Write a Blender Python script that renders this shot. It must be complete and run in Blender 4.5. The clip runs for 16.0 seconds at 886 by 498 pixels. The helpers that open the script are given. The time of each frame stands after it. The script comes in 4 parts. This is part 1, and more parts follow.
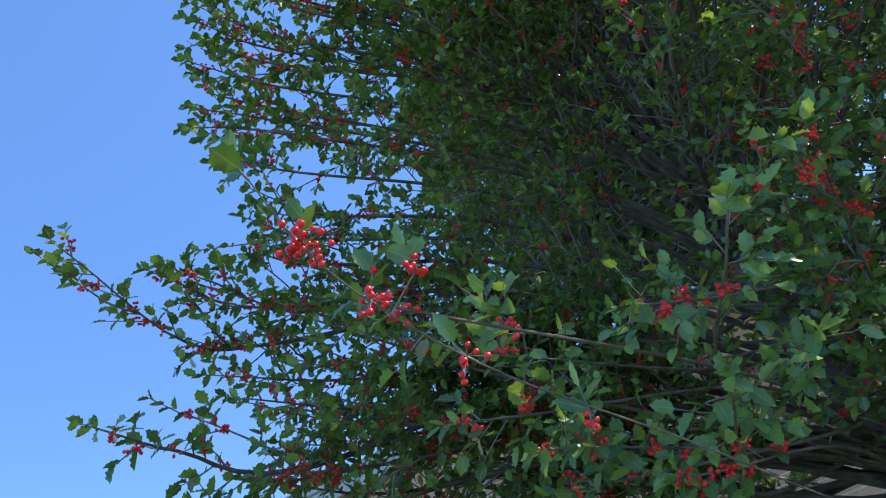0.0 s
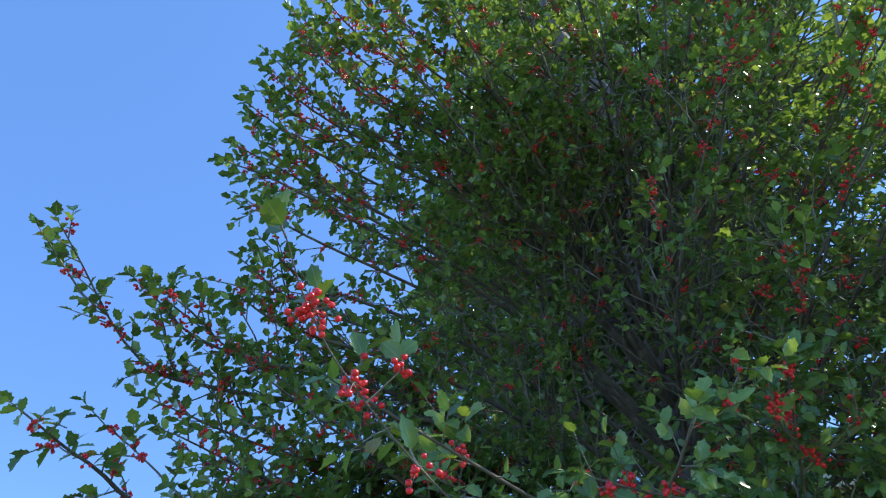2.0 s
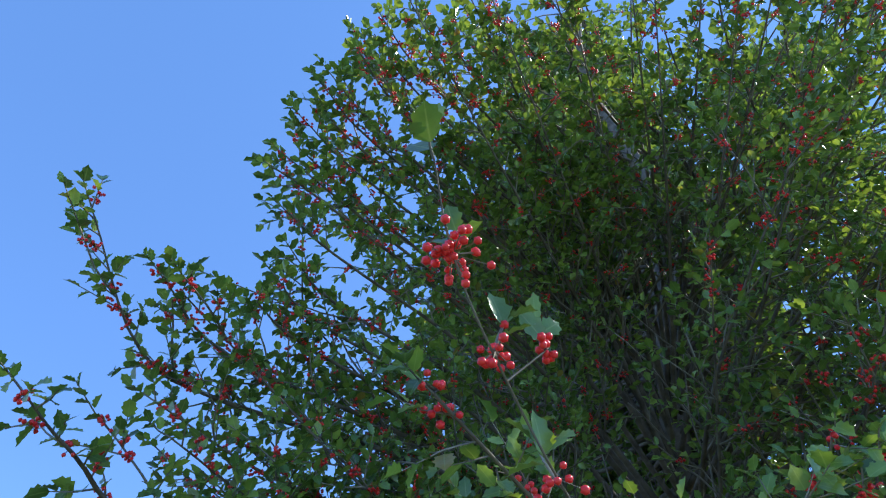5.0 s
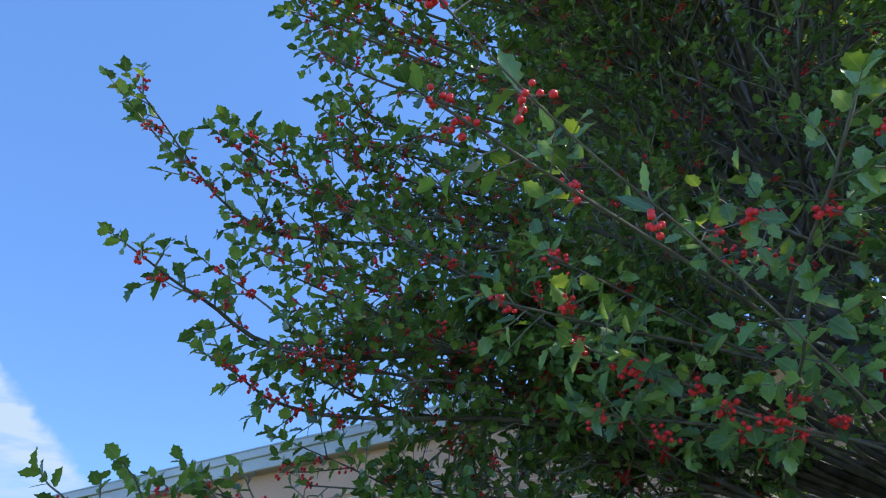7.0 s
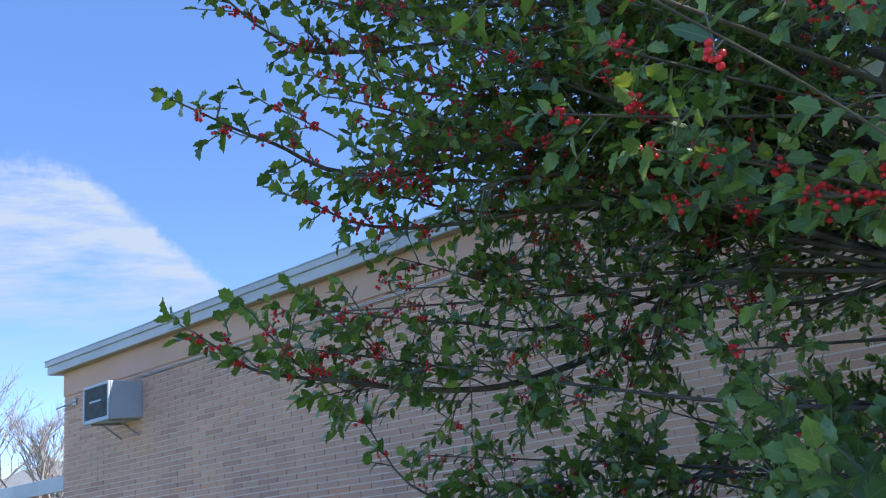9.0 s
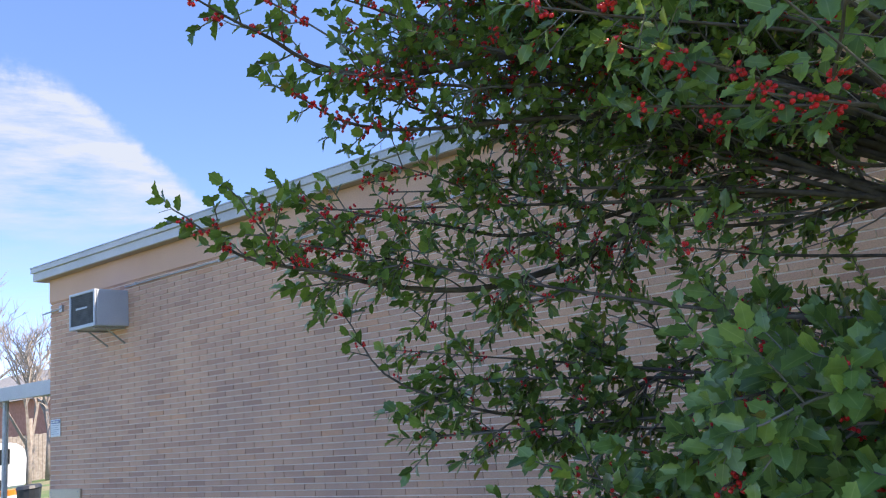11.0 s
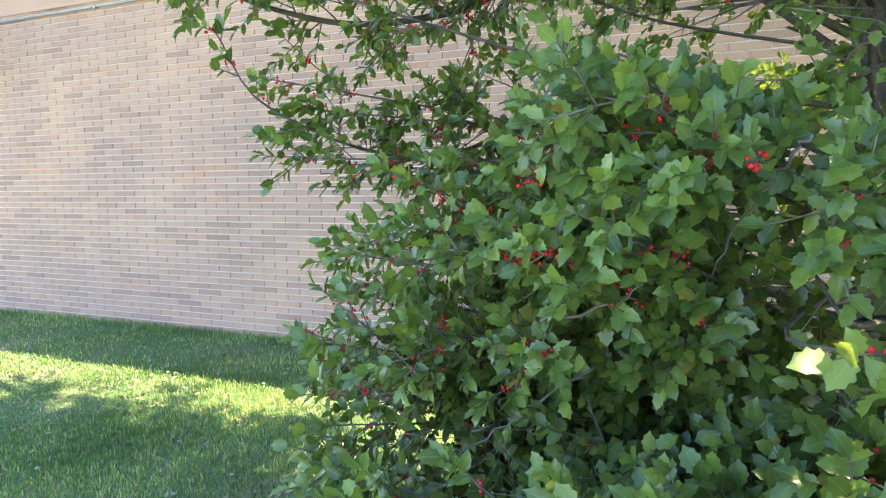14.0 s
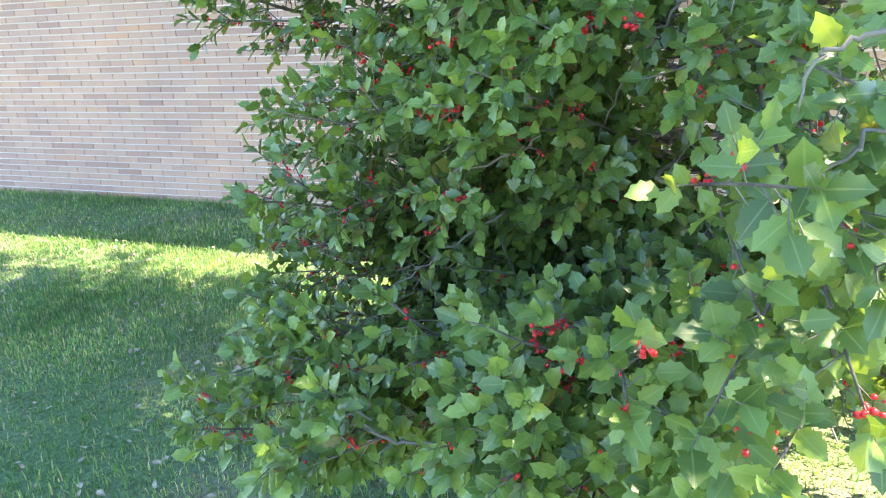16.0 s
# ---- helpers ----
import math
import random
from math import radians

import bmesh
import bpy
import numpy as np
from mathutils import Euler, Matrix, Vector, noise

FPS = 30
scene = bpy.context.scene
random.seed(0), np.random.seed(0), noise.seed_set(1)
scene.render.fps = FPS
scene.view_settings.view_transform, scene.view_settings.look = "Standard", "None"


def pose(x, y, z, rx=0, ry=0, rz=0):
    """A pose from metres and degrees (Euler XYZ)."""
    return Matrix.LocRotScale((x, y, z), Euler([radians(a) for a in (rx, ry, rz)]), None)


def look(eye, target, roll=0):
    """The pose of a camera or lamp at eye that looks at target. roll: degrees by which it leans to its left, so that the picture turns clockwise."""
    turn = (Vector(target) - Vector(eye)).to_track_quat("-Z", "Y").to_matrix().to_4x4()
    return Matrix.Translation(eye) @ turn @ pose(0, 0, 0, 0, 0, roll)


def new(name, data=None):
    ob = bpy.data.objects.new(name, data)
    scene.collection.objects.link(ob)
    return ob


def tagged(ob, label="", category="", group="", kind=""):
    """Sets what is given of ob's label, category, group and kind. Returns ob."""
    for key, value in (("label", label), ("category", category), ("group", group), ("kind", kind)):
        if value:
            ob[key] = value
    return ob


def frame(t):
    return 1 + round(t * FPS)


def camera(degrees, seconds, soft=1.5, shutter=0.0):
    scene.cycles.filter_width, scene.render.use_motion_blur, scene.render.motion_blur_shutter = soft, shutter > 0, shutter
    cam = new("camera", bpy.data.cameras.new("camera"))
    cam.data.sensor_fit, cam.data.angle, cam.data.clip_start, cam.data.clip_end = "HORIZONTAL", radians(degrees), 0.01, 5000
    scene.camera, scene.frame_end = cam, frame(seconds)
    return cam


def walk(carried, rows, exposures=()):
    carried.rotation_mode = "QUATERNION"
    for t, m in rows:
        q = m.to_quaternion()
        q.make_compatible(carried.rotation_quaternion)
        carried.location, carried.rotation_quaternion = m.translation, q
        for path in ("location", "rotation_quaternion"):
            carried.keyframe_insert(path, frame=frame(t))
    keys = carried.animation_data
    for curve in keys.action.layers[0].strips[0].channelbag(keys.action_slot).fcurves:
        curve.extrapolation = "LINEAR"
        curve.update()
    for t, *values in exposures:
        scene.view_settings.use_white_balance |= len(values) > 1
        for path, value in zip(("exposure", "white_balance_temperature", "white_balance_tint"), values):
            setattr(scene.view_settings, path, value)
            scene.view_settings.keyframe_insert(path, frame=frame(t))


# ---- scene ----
cam = camera(67.0, 16.0, 1.15)
PATH = [
    (0, (6.348, -5.694, 1.98), (5.927, -4.102, 3.116), -20.8),
    (0.5, (6.324, -5.676, 2.007), (5.967, -4.107, 3.196), -16.1),
    (1, (6.347, -5.721, 1.972), (6.041, -4.185, 3.217), -10.0),
    (1.5, (6.338, -5.704, 1.96), (6.037, -4.222, 3.269), -6.2),
    (2, (6.335, -5.734, 1.962), (6.071, -4.305, 3.336), -3.7),
    (2.5, (6.357, -5.78, 1.903), (6.117, -4.407, 3.337), -0.8),
    (3, (6.328, -5.746, 1.903), (6.068, -4.425, 3.381), 2.5),
    (3.5, (6.203, -5.695, 1.922), (5.98, -4.409, 3.437), 6.4),
    (5.8, (6.167, -5.6, 1.999), (5.928, -4.264, 3.468), -0.7),
    (6, (6.107, -5.609, 1.999), (5.885, -4.195, 3.395), -3.9),
    (6.5, (6.113, -5.550, 1.977), (5.738, -4.088, 3.289), 0.1),
    (7, (6.255, -5.525, 1.863), (5.670, -4.006, 3.026), -4.5),
    (7.5, (6.164, -5.553, 1.852), (5.554, -3.948, 2.877), -7.0),
    (8, (6.288, -5.492, 2.017), (5.438, -3.855, 2.790), -7.6),
    (8.5, (6.322, -5.554, 2.032), (5.394, -3.895, 2.655), -9.7),
    (9, (6.294, -5.531, 1.935), (5.309, -3.894, 2.527), -9.0),
    (9.2, (6.303, -5.528, 1.946), (5.301, -3.894, 2.515), -8.3),
    (11.3, (6.341, -5.592, 1.83), (5.342, -3.892, 2.17), -5.8),
    (11.5, (6.346, -5.598, 1.837), (5.35, -3.89, 2.136), -5.3),
    (12, (6.31, -5.556, 1.763), (5.33, -3.824, 1.965), -4.4),
    (12.5, (6.26, -5.513, 1.694), (5.309, -3.758, 1.809), -3.7),
    (13, (6.34, -5.634, 1.69), (5.44, -3.848, 1.69), -2.8),
    (13.5, (6.431, -5.663, 1.657), (5.586, -3.853, 1.566), -1.5),
    (14, (6.468, -5.639, 1.616), (5.681, -3.812, 1.414), -0.7),
    (14.5, (6.5, -5.633, 1.577), (5.749, -3.805, 1.269), -1.2),
    (15, (6.554, -5.666, 1.534), (5.845, -3.833, 1.161), -0.9),
    (15.5, (6.54, -5.718, 1.573), (5.872, -3.898, 1.083), -1.4),
    (16, (6.586, -5.769, 1.632), (5.959, -3.971, 1.019), -2.0),
]
EXPOSURES = [(0, 1.95, 5850, 11), (7, 1.9, 5850, 11), (9, 1.85, 6000, 17), (11.3, 2.18, 7000, 22), (12, 2.6, 7700, 21), (12.5, 2.85, 8200, 19), (13, 3.1, 8400, 18), (14, 3.5, 8000, 14), (16, 3.7, 7500, 11)]
walk(cam, [(t, look(eye, target, roll)) for t, eye, target, roll in PATH], EXPOSURES)

# ---- world, sun ----
SUN = Vector((0.62, 0.215, 0.745)).normalized()
world = bpy.data.worlds.new("sky")
scene.world = world
world.use_nodes = True
wt = world.node_tree
sky = wt.nodes.new("ShaderNodeTexSky")
sky.sky_type, sky.sun_disc = "NISHITA", False
sky.sun_elevation = math.asin(SUN.z)
sky.sun_rotation = math.atan2(SUN.x, SUN.y)
sky.air_density, sky.dust_density, sky.ozone_density = 0.45, 0.0, 3.5
wt.nodes["Background"].inputs["Strength"].default_value = 0.15
even = wt.nodes.new("ShaderNodeMix")  # a clear, even blue with little haze towards the horizon
even.data_type = "RGBA"
even.inputs[0].default_value = 0.45
even.inputs[7].default_value = (0.29, 0.68, 1.50, 1)
wt.links.new(sky.outputs[0], even.inputs[6])
wt.links.new(even.outputs[2], wt.nodes["Background"].inputs["Color"])

sun_data = bpy.data.lights.new("sun", "SUN")
sun_data.energy, sun_data.angle, sun_data.color = 2.25, radians(0.53), (1.0, 0.94, 0.76)
sun = new("sun", sun_data)
sun.matrix_world = look(tuple(SUN * 60), (0, 0, 0))


# ---- materials ----
def material(name, rough=0.6, metal=0.0, spec=0.5):
    m = bpy.data.materials.new(name)
    m.use_nodes = True
    b = m.node_tree.nodes["Principled BSDF"]
    b.inputs["Roughness"].default_value = rough
    b.inputs["Metallic"].default_value = metal
    b.inputs["Specular IOR Level"].default_value = spec
    return m, m.node_tree, b


def node(tree, kind, **inputs):
    n = tree.nodes.new(kind)
    for key, value in inputs.items():
        n.inputs[key.replace("_", " ")].default_value = value
    return n


def ramp(tree, source, stops):
    r = tree.nodes.new("ShaderNodeValToRGB")
    while len(r.color_ramp.elements) < len(stops):
        r.color_ramp.elements.new(0.5)
    for e, (p, c) in zip(r.color_ramp.elements, stops):
        e.position, e.color = p, (*c, 1)
    tree.links.new(source, r.inputs[0])
    return r.outputs[0]


def mixed(tree, kind, fac, a, b):
    n = tree.nodes.new("ShaderNodeMix")
    n.data_type, n.blend_type = "RGBA", kind
    for sock, value in ((n.inputs[0], fac), (n.inputs[6], a), (n.inputs[7], b)):
        if hasattr(value, "is_output"):
            tree.links.new(value, sock)
        elif sock.type == "RGBA":
            sock.default_value = (*value, 1)
        else:
            sock.default_value = value
    return n.outputs[2]


def noise_of(tree, scale, detail=4, stretch=(1, 1, 1), where=False):
    c = tree.nodes.new("ShaderNodeNewGeometry" if where else "ShaderNodeTexCoord")
    mp = tree.nodes.new("ShaderNodeMapping")
    mp.inputs["Scale"].default_value = stretch
    tree.links.new(c.outputs["Position" if where else "Object"], mp.inputs["Vector"])
    n = node(tree, "ShaderNodeTexNoise", Scale=scale, Detail=detail)
    tree.links.new(mp.outputs[0], n.inputs["Vector"])
    return n.outputs["Fac"]


def bumped(tree, b, height, strength, distance=0.01):
    n = node(tree, "ShaderNodeBump", Strength=strength, Distance=distance)
    tree.links.new(height, n.inputs["Height"])
    tree.links.new(n.outputs[0], b.inputs["Normal"])


def plain(name, dark, light, rough=0.6, scale=8, metal=0.0, bump=0.15, fine=60):
    """A surface with stains at one scale and grain at another."""
    m, t, b = material(name, rough, metal)
    big, small = noise_of(t, scale), noise_of(t, fine, 2)
    base = ramp(t, big, [(0.3, dark), (0.7, light)])
    grain = ramp(t, small, [(0.3, (0.82, 0.82, 0.82)), (0.7, (1, 1, 1))])
    t.links.new(mixed(t, "MULTIPLY", 0.7, base, grain), b.inputs["Base Color"])
    bumped(t, b, small, bump, 0.004)
    return m


def brick_material(name, per_object):
    m, t, b = material(name, 0.85)
    if per_object:
        pick = t.nodes.new("ShaderNodeObjectInfo").outputs["Random"]
    else:
        pick = t.nodes.new("ShaderNodeNewGeometry").outputs["Random Per Island"]
    tone = ramp(t, pick, [(0.0, (0.52, 0.30, 0.22)), (0.10, (0.60, 0.355, 0.26)), (0.45, (0.68, 0.41, 0.295)),
                          (0.8, (0.70, 0.43, 0.305)), (0.93, (0.71, 0.425, 0.295)), (1.0, (0.71, 0.385, 0.24))])
    wide = ramp(t, noise_of(t, 0.8, 3, where=True), [(0.3, (0.82, 0.79, 0.80)), (0.7, (1.12, 1.05, 0.95))])
    grain = noise_of(t, 95, 3, where=True)
    speck = ramp(t, grain, [(0.3, (0.8, 0.8, 0.8)), (0.65, (1.05, 1.05, 1.05))])
    c = mixed(t, "MULTIPLY", 1.0, mixed(t, "MULTIPLY", 1.0, tone, wide), speck)
    t.links.new(c, b.inputs["Base Color"])
    bumped(t, b, grain, 0.35, 0.003)
    return m


def leaf_material(name, per_object):
    m, t, b = material(name, 0.28, spec=0.5)
    if per_object:
        pick = t.nodes.new("ShaderNodeObjectInfo").outputs["Random"]
    else:
        pick = t.nodes.new("ShaderNodeNewGeometry").outputs["Random Per Island"]
    tone = ramp(t, pick, [(0.0, (0.07, 0.13, 0.036)), (0.4, (0.135, 0.235, 0.058)), (0.7, (0.185, 0.295, 0.066)), (0.9, (0.26, 0.37, 0.08)),
                          (0.985, (0.18, 0.27, 0.08)), (1.0, (0.30, 0.22, 0.06))])
    b.inputs["Coat Weight"].default_value = 0.18  # waxy shine
    b.inputs["Coat Roughness"].default_value = 0.1
    mottle = ramp(t, noise_of(t, 55, 3), [(0.3, (0.75, 0.78, 0.8)), (0.7, (1.15, 1.1, 1.0))])
    c = mixed(t, "MULTIPLY", 0.8, tone, mottle)
    vein = t.nodes.new("ShaderNodeAttribute")
    vein.attribute_name = "rib"
    c = mixed(t, "MIX", ramp(t, vein.outputs["Fac"], [(0.90, (0, 0, 0)), (1.0, (0.38, 0.38, 0.38))]), c, (0.34, 0.42, 0.17))
    t.links.new(c, b.inputs["Base Color"])
    thin = t.nodes.new("ShaderNodeBsdfTranslucent")
    glow = mixed(t, "MULTIPLY", 1.0, c, (1.8, 1.55, 0.7))
    t.links.new(glow, thin.inputs["Color"])
    mix = t.nodes.new("ShaderNodeMixShader")
    mix.inputs[0].default_value = 0.27
    t.links.new(b.outputs[0], mix.inputs[1])
    t.links.new(thin.outputs[0], mix.inputs[2])
    t.links.new(mix.outputs[0], t.nodes["Material Output"].inputs["Surface"])
    bumped(t, b, noise_of(t, 130, 2), 0.25, 0.003)
    return m


BRICK = brick_material("tan_brick", False)
BRICK_SINGLE = brick_material("tan_brick_single", True)
LEAF = leaf_material("holly_leaf", False)
LEAF_SINGLE = leaf_material("holly_leaf_single", True)
MORTAR = plain("mortar", (0.86, 0.72, 0.61), (0.93, 0.81, 0.71), 0.95, 3)
FASCIA = plain("painted_fascia", (0.50, 0.49, 0.49), (0.64, 0.62, 0.61), 0.5, 1.6)
FASCIA_DARK = plain("drip_edge_metal", (0.36, 0.38, 0.42), (0.5, 0.52, 0.55), 0.45, 2)
SOFFIT = plain("soffit_board", (0.40, 0.30, 0.25), (0.47, 0.35, 0.29), 0.8, 2)
ROOFING = plain("roof_gravel", (0.2, 0.2, 0.2), (0.34, 0.33, 0.32), 0.95, 6)
CASING = plain("ac_casing", (0.47, 0.50, 0.55), (0.56, 0.59, 0.63), 0.45, 3)
GRILLE = plain("ac_grille", (0.05, 0.055, 0.06), (0.11, 0.115, 0.12), 0.6, 12)
STEEL = plain("galvanised_steel", (0.38, 0.39, 0.4), (0.55, 0.55, 0.55), 0.45, 14, 0.6)
TAN_BAND = plain("tan_band", (0.68, 0.40, 0.28), (0.76, 0.46, 0.32), 0.85, 1.5, fine=70)
BEIGE = plain("beige_panel", (0.70, 0.55, 0.38), (0.80, 0.65, 0.46), 0.6, 2.5)
SIGN_WHITE = plain("sign_white", (0.7, 0.72, 0.74), (0.82, 0.83, 0.83), 0.4, 6)
SIGN_BLUE = plain("sign_blue", (0.03, 0.07, 0.22), (0.05, 0.10, 0.30), 0.4, 6)
SIGN_GREY = plain("sign_grey", (0.3, 0.33, 0.38), (0.42, 0.45, 0.5), 0.5, 6)
BARK = plain("holly_bark", (0.07, 0.055, 0.045), (0.20, 0.165, 0.135), 0.9, 18, bump=0.6, fine=90)
TWIG = plain("twig_bark", (0.11, 0.09, 0.072), (0.32, 0.285, 0.24), 0.8, 9)
BERRY = plain("red_berry", (0.80, 0.016, 0.03), (0.95, 0.045, 0.045), 0.3, 40)
DEAD_BARK = plain("bare_tree_bark", (0.24, 0.2, 0.17), (0.4, 0.35, 0.3), 0.9, 10)
RED_BRICK = plain("red_brick", (0.50, 0.21, 0.14), (0.64, 0.30, 0.22), 0.85, 7, fine=25)
VAN_WHITE = plain("white_car_paint", (0.74, 0.75, 0.76), (0.82, 0.82, 0.82), 0.25, 3, bump=0.02)
GLASS_DARK = plain("dark_car_glass", (0.015, 0.018, 0.022), (0.03, 0.035, 0.04), 0.08, 4, bump=0.0)
RUBBER = plain("black_rubber", (0.012, 0.012, 0.013), (0.03, 0.03, 0.03), 0.8, 20)
BIN_DARK = plain("dark_bin_plastic", (0.02, 0.026, 0.035), (0.045, 0.05, 0.06), 0.5, 8)
ORANGE = plain("orange_plastic", (0.65, 0.2, 0.02), (0.8, 0.3, 0.03), 0.45, 8)
LITTER = plain("dry_leaf", (0.24, 0.16, 0.09), (0.58, 0.50, 0.36), 0.8, 25)

GRASS, gt, gb = material("grass_blade", 0.45, spec=0.5)
gc = ramp(gt, gt.nodes.new("ShaderNodeNewGeometry").outputs["Random Per Island"],
          [(0.0, (0.09, 0.185, 0.072)), (0.5, (0.135, 0.265, 0.095)), (0.8, (0.21, 0.335, 0.125)), (0.86, (0.34, 0.35, 0.19)), (1.0, (0.48, 0.44, 0.28))])
gc = mixed(gt, "MULTIPLY", 1.0, gc, ramp(gt, noise_of(gt, 1.3, 4, where=True), [(0.34, (1.75, 1.5, 1.65)), (0.52, (1.15, 1.13, 1.18)), (0.7, (0.75, 0.85, 0.85))]))
gc = mixed(gt, "MULTIPLY", 0.8, gc, ramp(gt, noise_of(gt, 9, 3, where=True), [(0.3, (0.7, 0.72, 0.75)), (0.7, (1.25, 1.2, 1.1))]))
gt.links.new(gc, gb.inputs["Base Color"])
g_thin = gt.nodes.new("ShaderNodeBsdfTranslucent")
gt.links.new(mixed(gt, "MULTIPLY", 1.0, gc, (1.7, 1.7, 0.6)), g_thin.inputs["Color"])
g_mix = gt.nodes.new("ShaderNodeMixShader")
g_mix.inputs[0].default_value = 0.4
gt.links.new(gb.outputs[0], g_mix.inputs[1])
gt.links.new(g_thin.outputs[0], g_mix.inputs[2])
gt.links.new(g_mix.outputs[0], gt.nodes["Material Output"].inputs["Surface"])

SOIL, st_, sb = material("lawn_soil", 0.95, spec=0.2)
s_big = ramp(st_, noise_of(st_, 0.9, 5), [(0.38, (0.30, 0.28, 0.20)), (0.52, (0.16, 0.235, 0.12)), (0.7, (0.14, 0.24, 0.11))])
s_fine = ramp(st_, noise_of(st_, 45, 4), [(0.3, (0.55, 0.55, 0.5)), (0.7, (1.25, 1.25, 1.15))])
st_.links.new(mixed(st_, "MULTIPLY", 0.9, s_big, s_fine), sb.inputs["Base Color"])
bumped(st_, sb, noise_of(st_, 60, 4), 0.8, 0.03)


# ---- mesh helpers ----
def link_mesh(name, bm, mat, parent=None, label=""):
    me = bpy.data.meshes.new(name)
    bm.to_mesh(me)
    bm.free()
    me.materials.append(mat)
    ob = new(name, me)
    if parent:
        ob.parent = parent
    return tagged(ob, label)


def part(name, bm, mat, parent, label=""):
    return link_mesh(name, bm, mat, parent, label)


def thing(name, label, category, at=(0, 0, 0), group="", kind=""):
    ob = new(name)
    ob.location = at
    return tagged(ob, label, category, group, kind)


def block(lo, hi, bevel=0.0, bm=None):
    bm = bm or bmesh.new()
    v = bmesh.ops.create_cube(bm, size=1)["verts"]
    c, s = (Vector(lo) + Vector(hi)) / 2, Vector(hi) - Vector(lo)
    for p in v:
        p.co = Vector((p.co.x * s.x, p.co.y * s.y, p.co.z * s.z)) + c
    if bevel:
        edges = list({e for p in v for e in p.link_edges})
        bmesh.ops.bevel(bm, geom=edges, offset=bevel, segments=2, affect="EDGES", profile=0.5)
    return bm


def rod(a, b, r0, r1=None, sides=8, bm=None):
    bm = bm or bmesh.new()
    a, b = Vector(a), Vector(b)
    r1 = r0 if r1 is None else r1
    q = (b - a).to_track_quat("Z", "Y").to_matrix()
    rings = []
    for p, r in ((a, r0), (b, r1)):
        rings.append([bm.verts.new(p + q @ Vector((r * math.cos(k * math.tau / sides), r * math.sin(k * math.tau / sides), 0)))
                      for k in range(sides)])
    for k in range(sides):
        n = (k + 1) % sides
        bm.faces.new((rings[0][k], rings[0][n], rings[1][n], rings[1][k]))
    bm.faces.new(rings[0][::-1])
    bm.faces.new(rings[1])
    return bm


def tube(points, radii, sides=8):
    """A bent, tapered round stem through the points."""
    bm = bmesh.new()
    rings = []
    for k, (p, r) in enumerate(zip(points, radii)):
        a, b = Vector(points[max(k - 1, 0)]), Vector(points[min(k + 1, len(points) - 1)])
        q = (b - a).to_track_quat("Z", "Y").to_matrix()
        rings.append([bm.verts.new(Vector(p) + q @ Vector((r * math.cos(j * math.tau / sides), r * math.sin(j * math.tau / sides), 0)))
                      for j in range(sides)])
    for u, w in zip(rings, rings[1:]):
        for j in range(sides):
            n = (j + 1) % sides
            bm.faces.new((u[j], u[n], w[n], w[j]))
    bm.faces.new(rings[0][::-1])
    bm.faces.new(rings[-1])
    for f in bm.faces:
        f.smooth = True
    return bm


def triangles(name, verts, tris, mat, parent=None, smooth=False, rib=None):
    """One mesh of many triangles from numpy arrays."""
    me = bpy.data.meshes.new(name)
    verts, tris = np.asarray(verts, dtype=np.float32), np.asarray(tris, dtype=np.int32)
    me.vertices.add(len(verts))
    me.vertices.foreach_set("co", verts.ravel())
    me.loops.add(tris.size)
    me.loops.foreach_set("vertex_index", tris.ravel())
    me.polygons.add(len(tris))
    me.polygons.foreach_set("loop_start", np.arange(0, tris.size, 3, dtype=np.int32))
    me.polygons.foreach_set("use_smooth", np.full(len(tris), smooth, dtype=bool))
    me.update(calc_edges=True)
    if rib is not None:
        me.attributes.new("rib", "FLOAT", "POINT").data.foreach_set("value", np.asarray(rib, dtype=np.float32))
    me.materials.append(mat)
    ob = new(name, me)
    if parent:
        ob.parent = parent
    return ob


def stamped(shape, tris, place, ax, ay, az, size):
    """Many copies of a small shape as one vertex and one triangle array."""
    n, k = len(place), len(shape)
    v = place[:, None, :] + size[:, None, None] * (
        shape[None, :, 0:1] * ax[:, None, :] + shape[None, :, 1:2] * ay[:, None, :] + shape[None, :, 2:3] * az[:, None, :])
    f = tris[None, :, :] + (np.arange(n) * k)[:, None, None]
    return v.reshape(-1, 3), f.reshape(-1, 3)


def unit(v):
    return v / np.maximum(np.linalg.norm(v, axis=-1, keepdims=True), 1e-9)


# ---- ground ----
def build_ground():
    bm = bmesh.new()
    xs = [-600, -250, -120, -60, -30, -16] + [-10 + 0.5 * k for k in range(45)] + [16, 30, 60, 120, 250, 600]
    ys = [-600, -250, -120, -60, -30, -16] + [-10 + 0.5 * k for k in range(41)] + [16, 30, 60, 120, 250, 600]
    grid = []
    for y in ys:
        row = []
        for x in xs:
            fade = max(0.0, 1 - max(abs(x) - 9, 0) / 4) if y < 0 else 0.0
            z = 0.03 * noise.noise(Vector((x * 0.6, y * 0.6, 0))) * fade * min(1, -y / 1.5 if y < 0 else 0)
            row.append(bm.verts.new((x, y, z)))
        grid.append(row)
    for a, b in zip(grid, grid[1:]):
        for k in range(len(xs) - 1):
            bm.faces.new((a[k], a[k + 1], b[k + 1], b[k]))
    ob = link_mesh("ground", bm, SOIL)
    return tagged(ob, "mown lawn with thin grass and bare soil patches", "lawn", kind="structure")


build_ground()


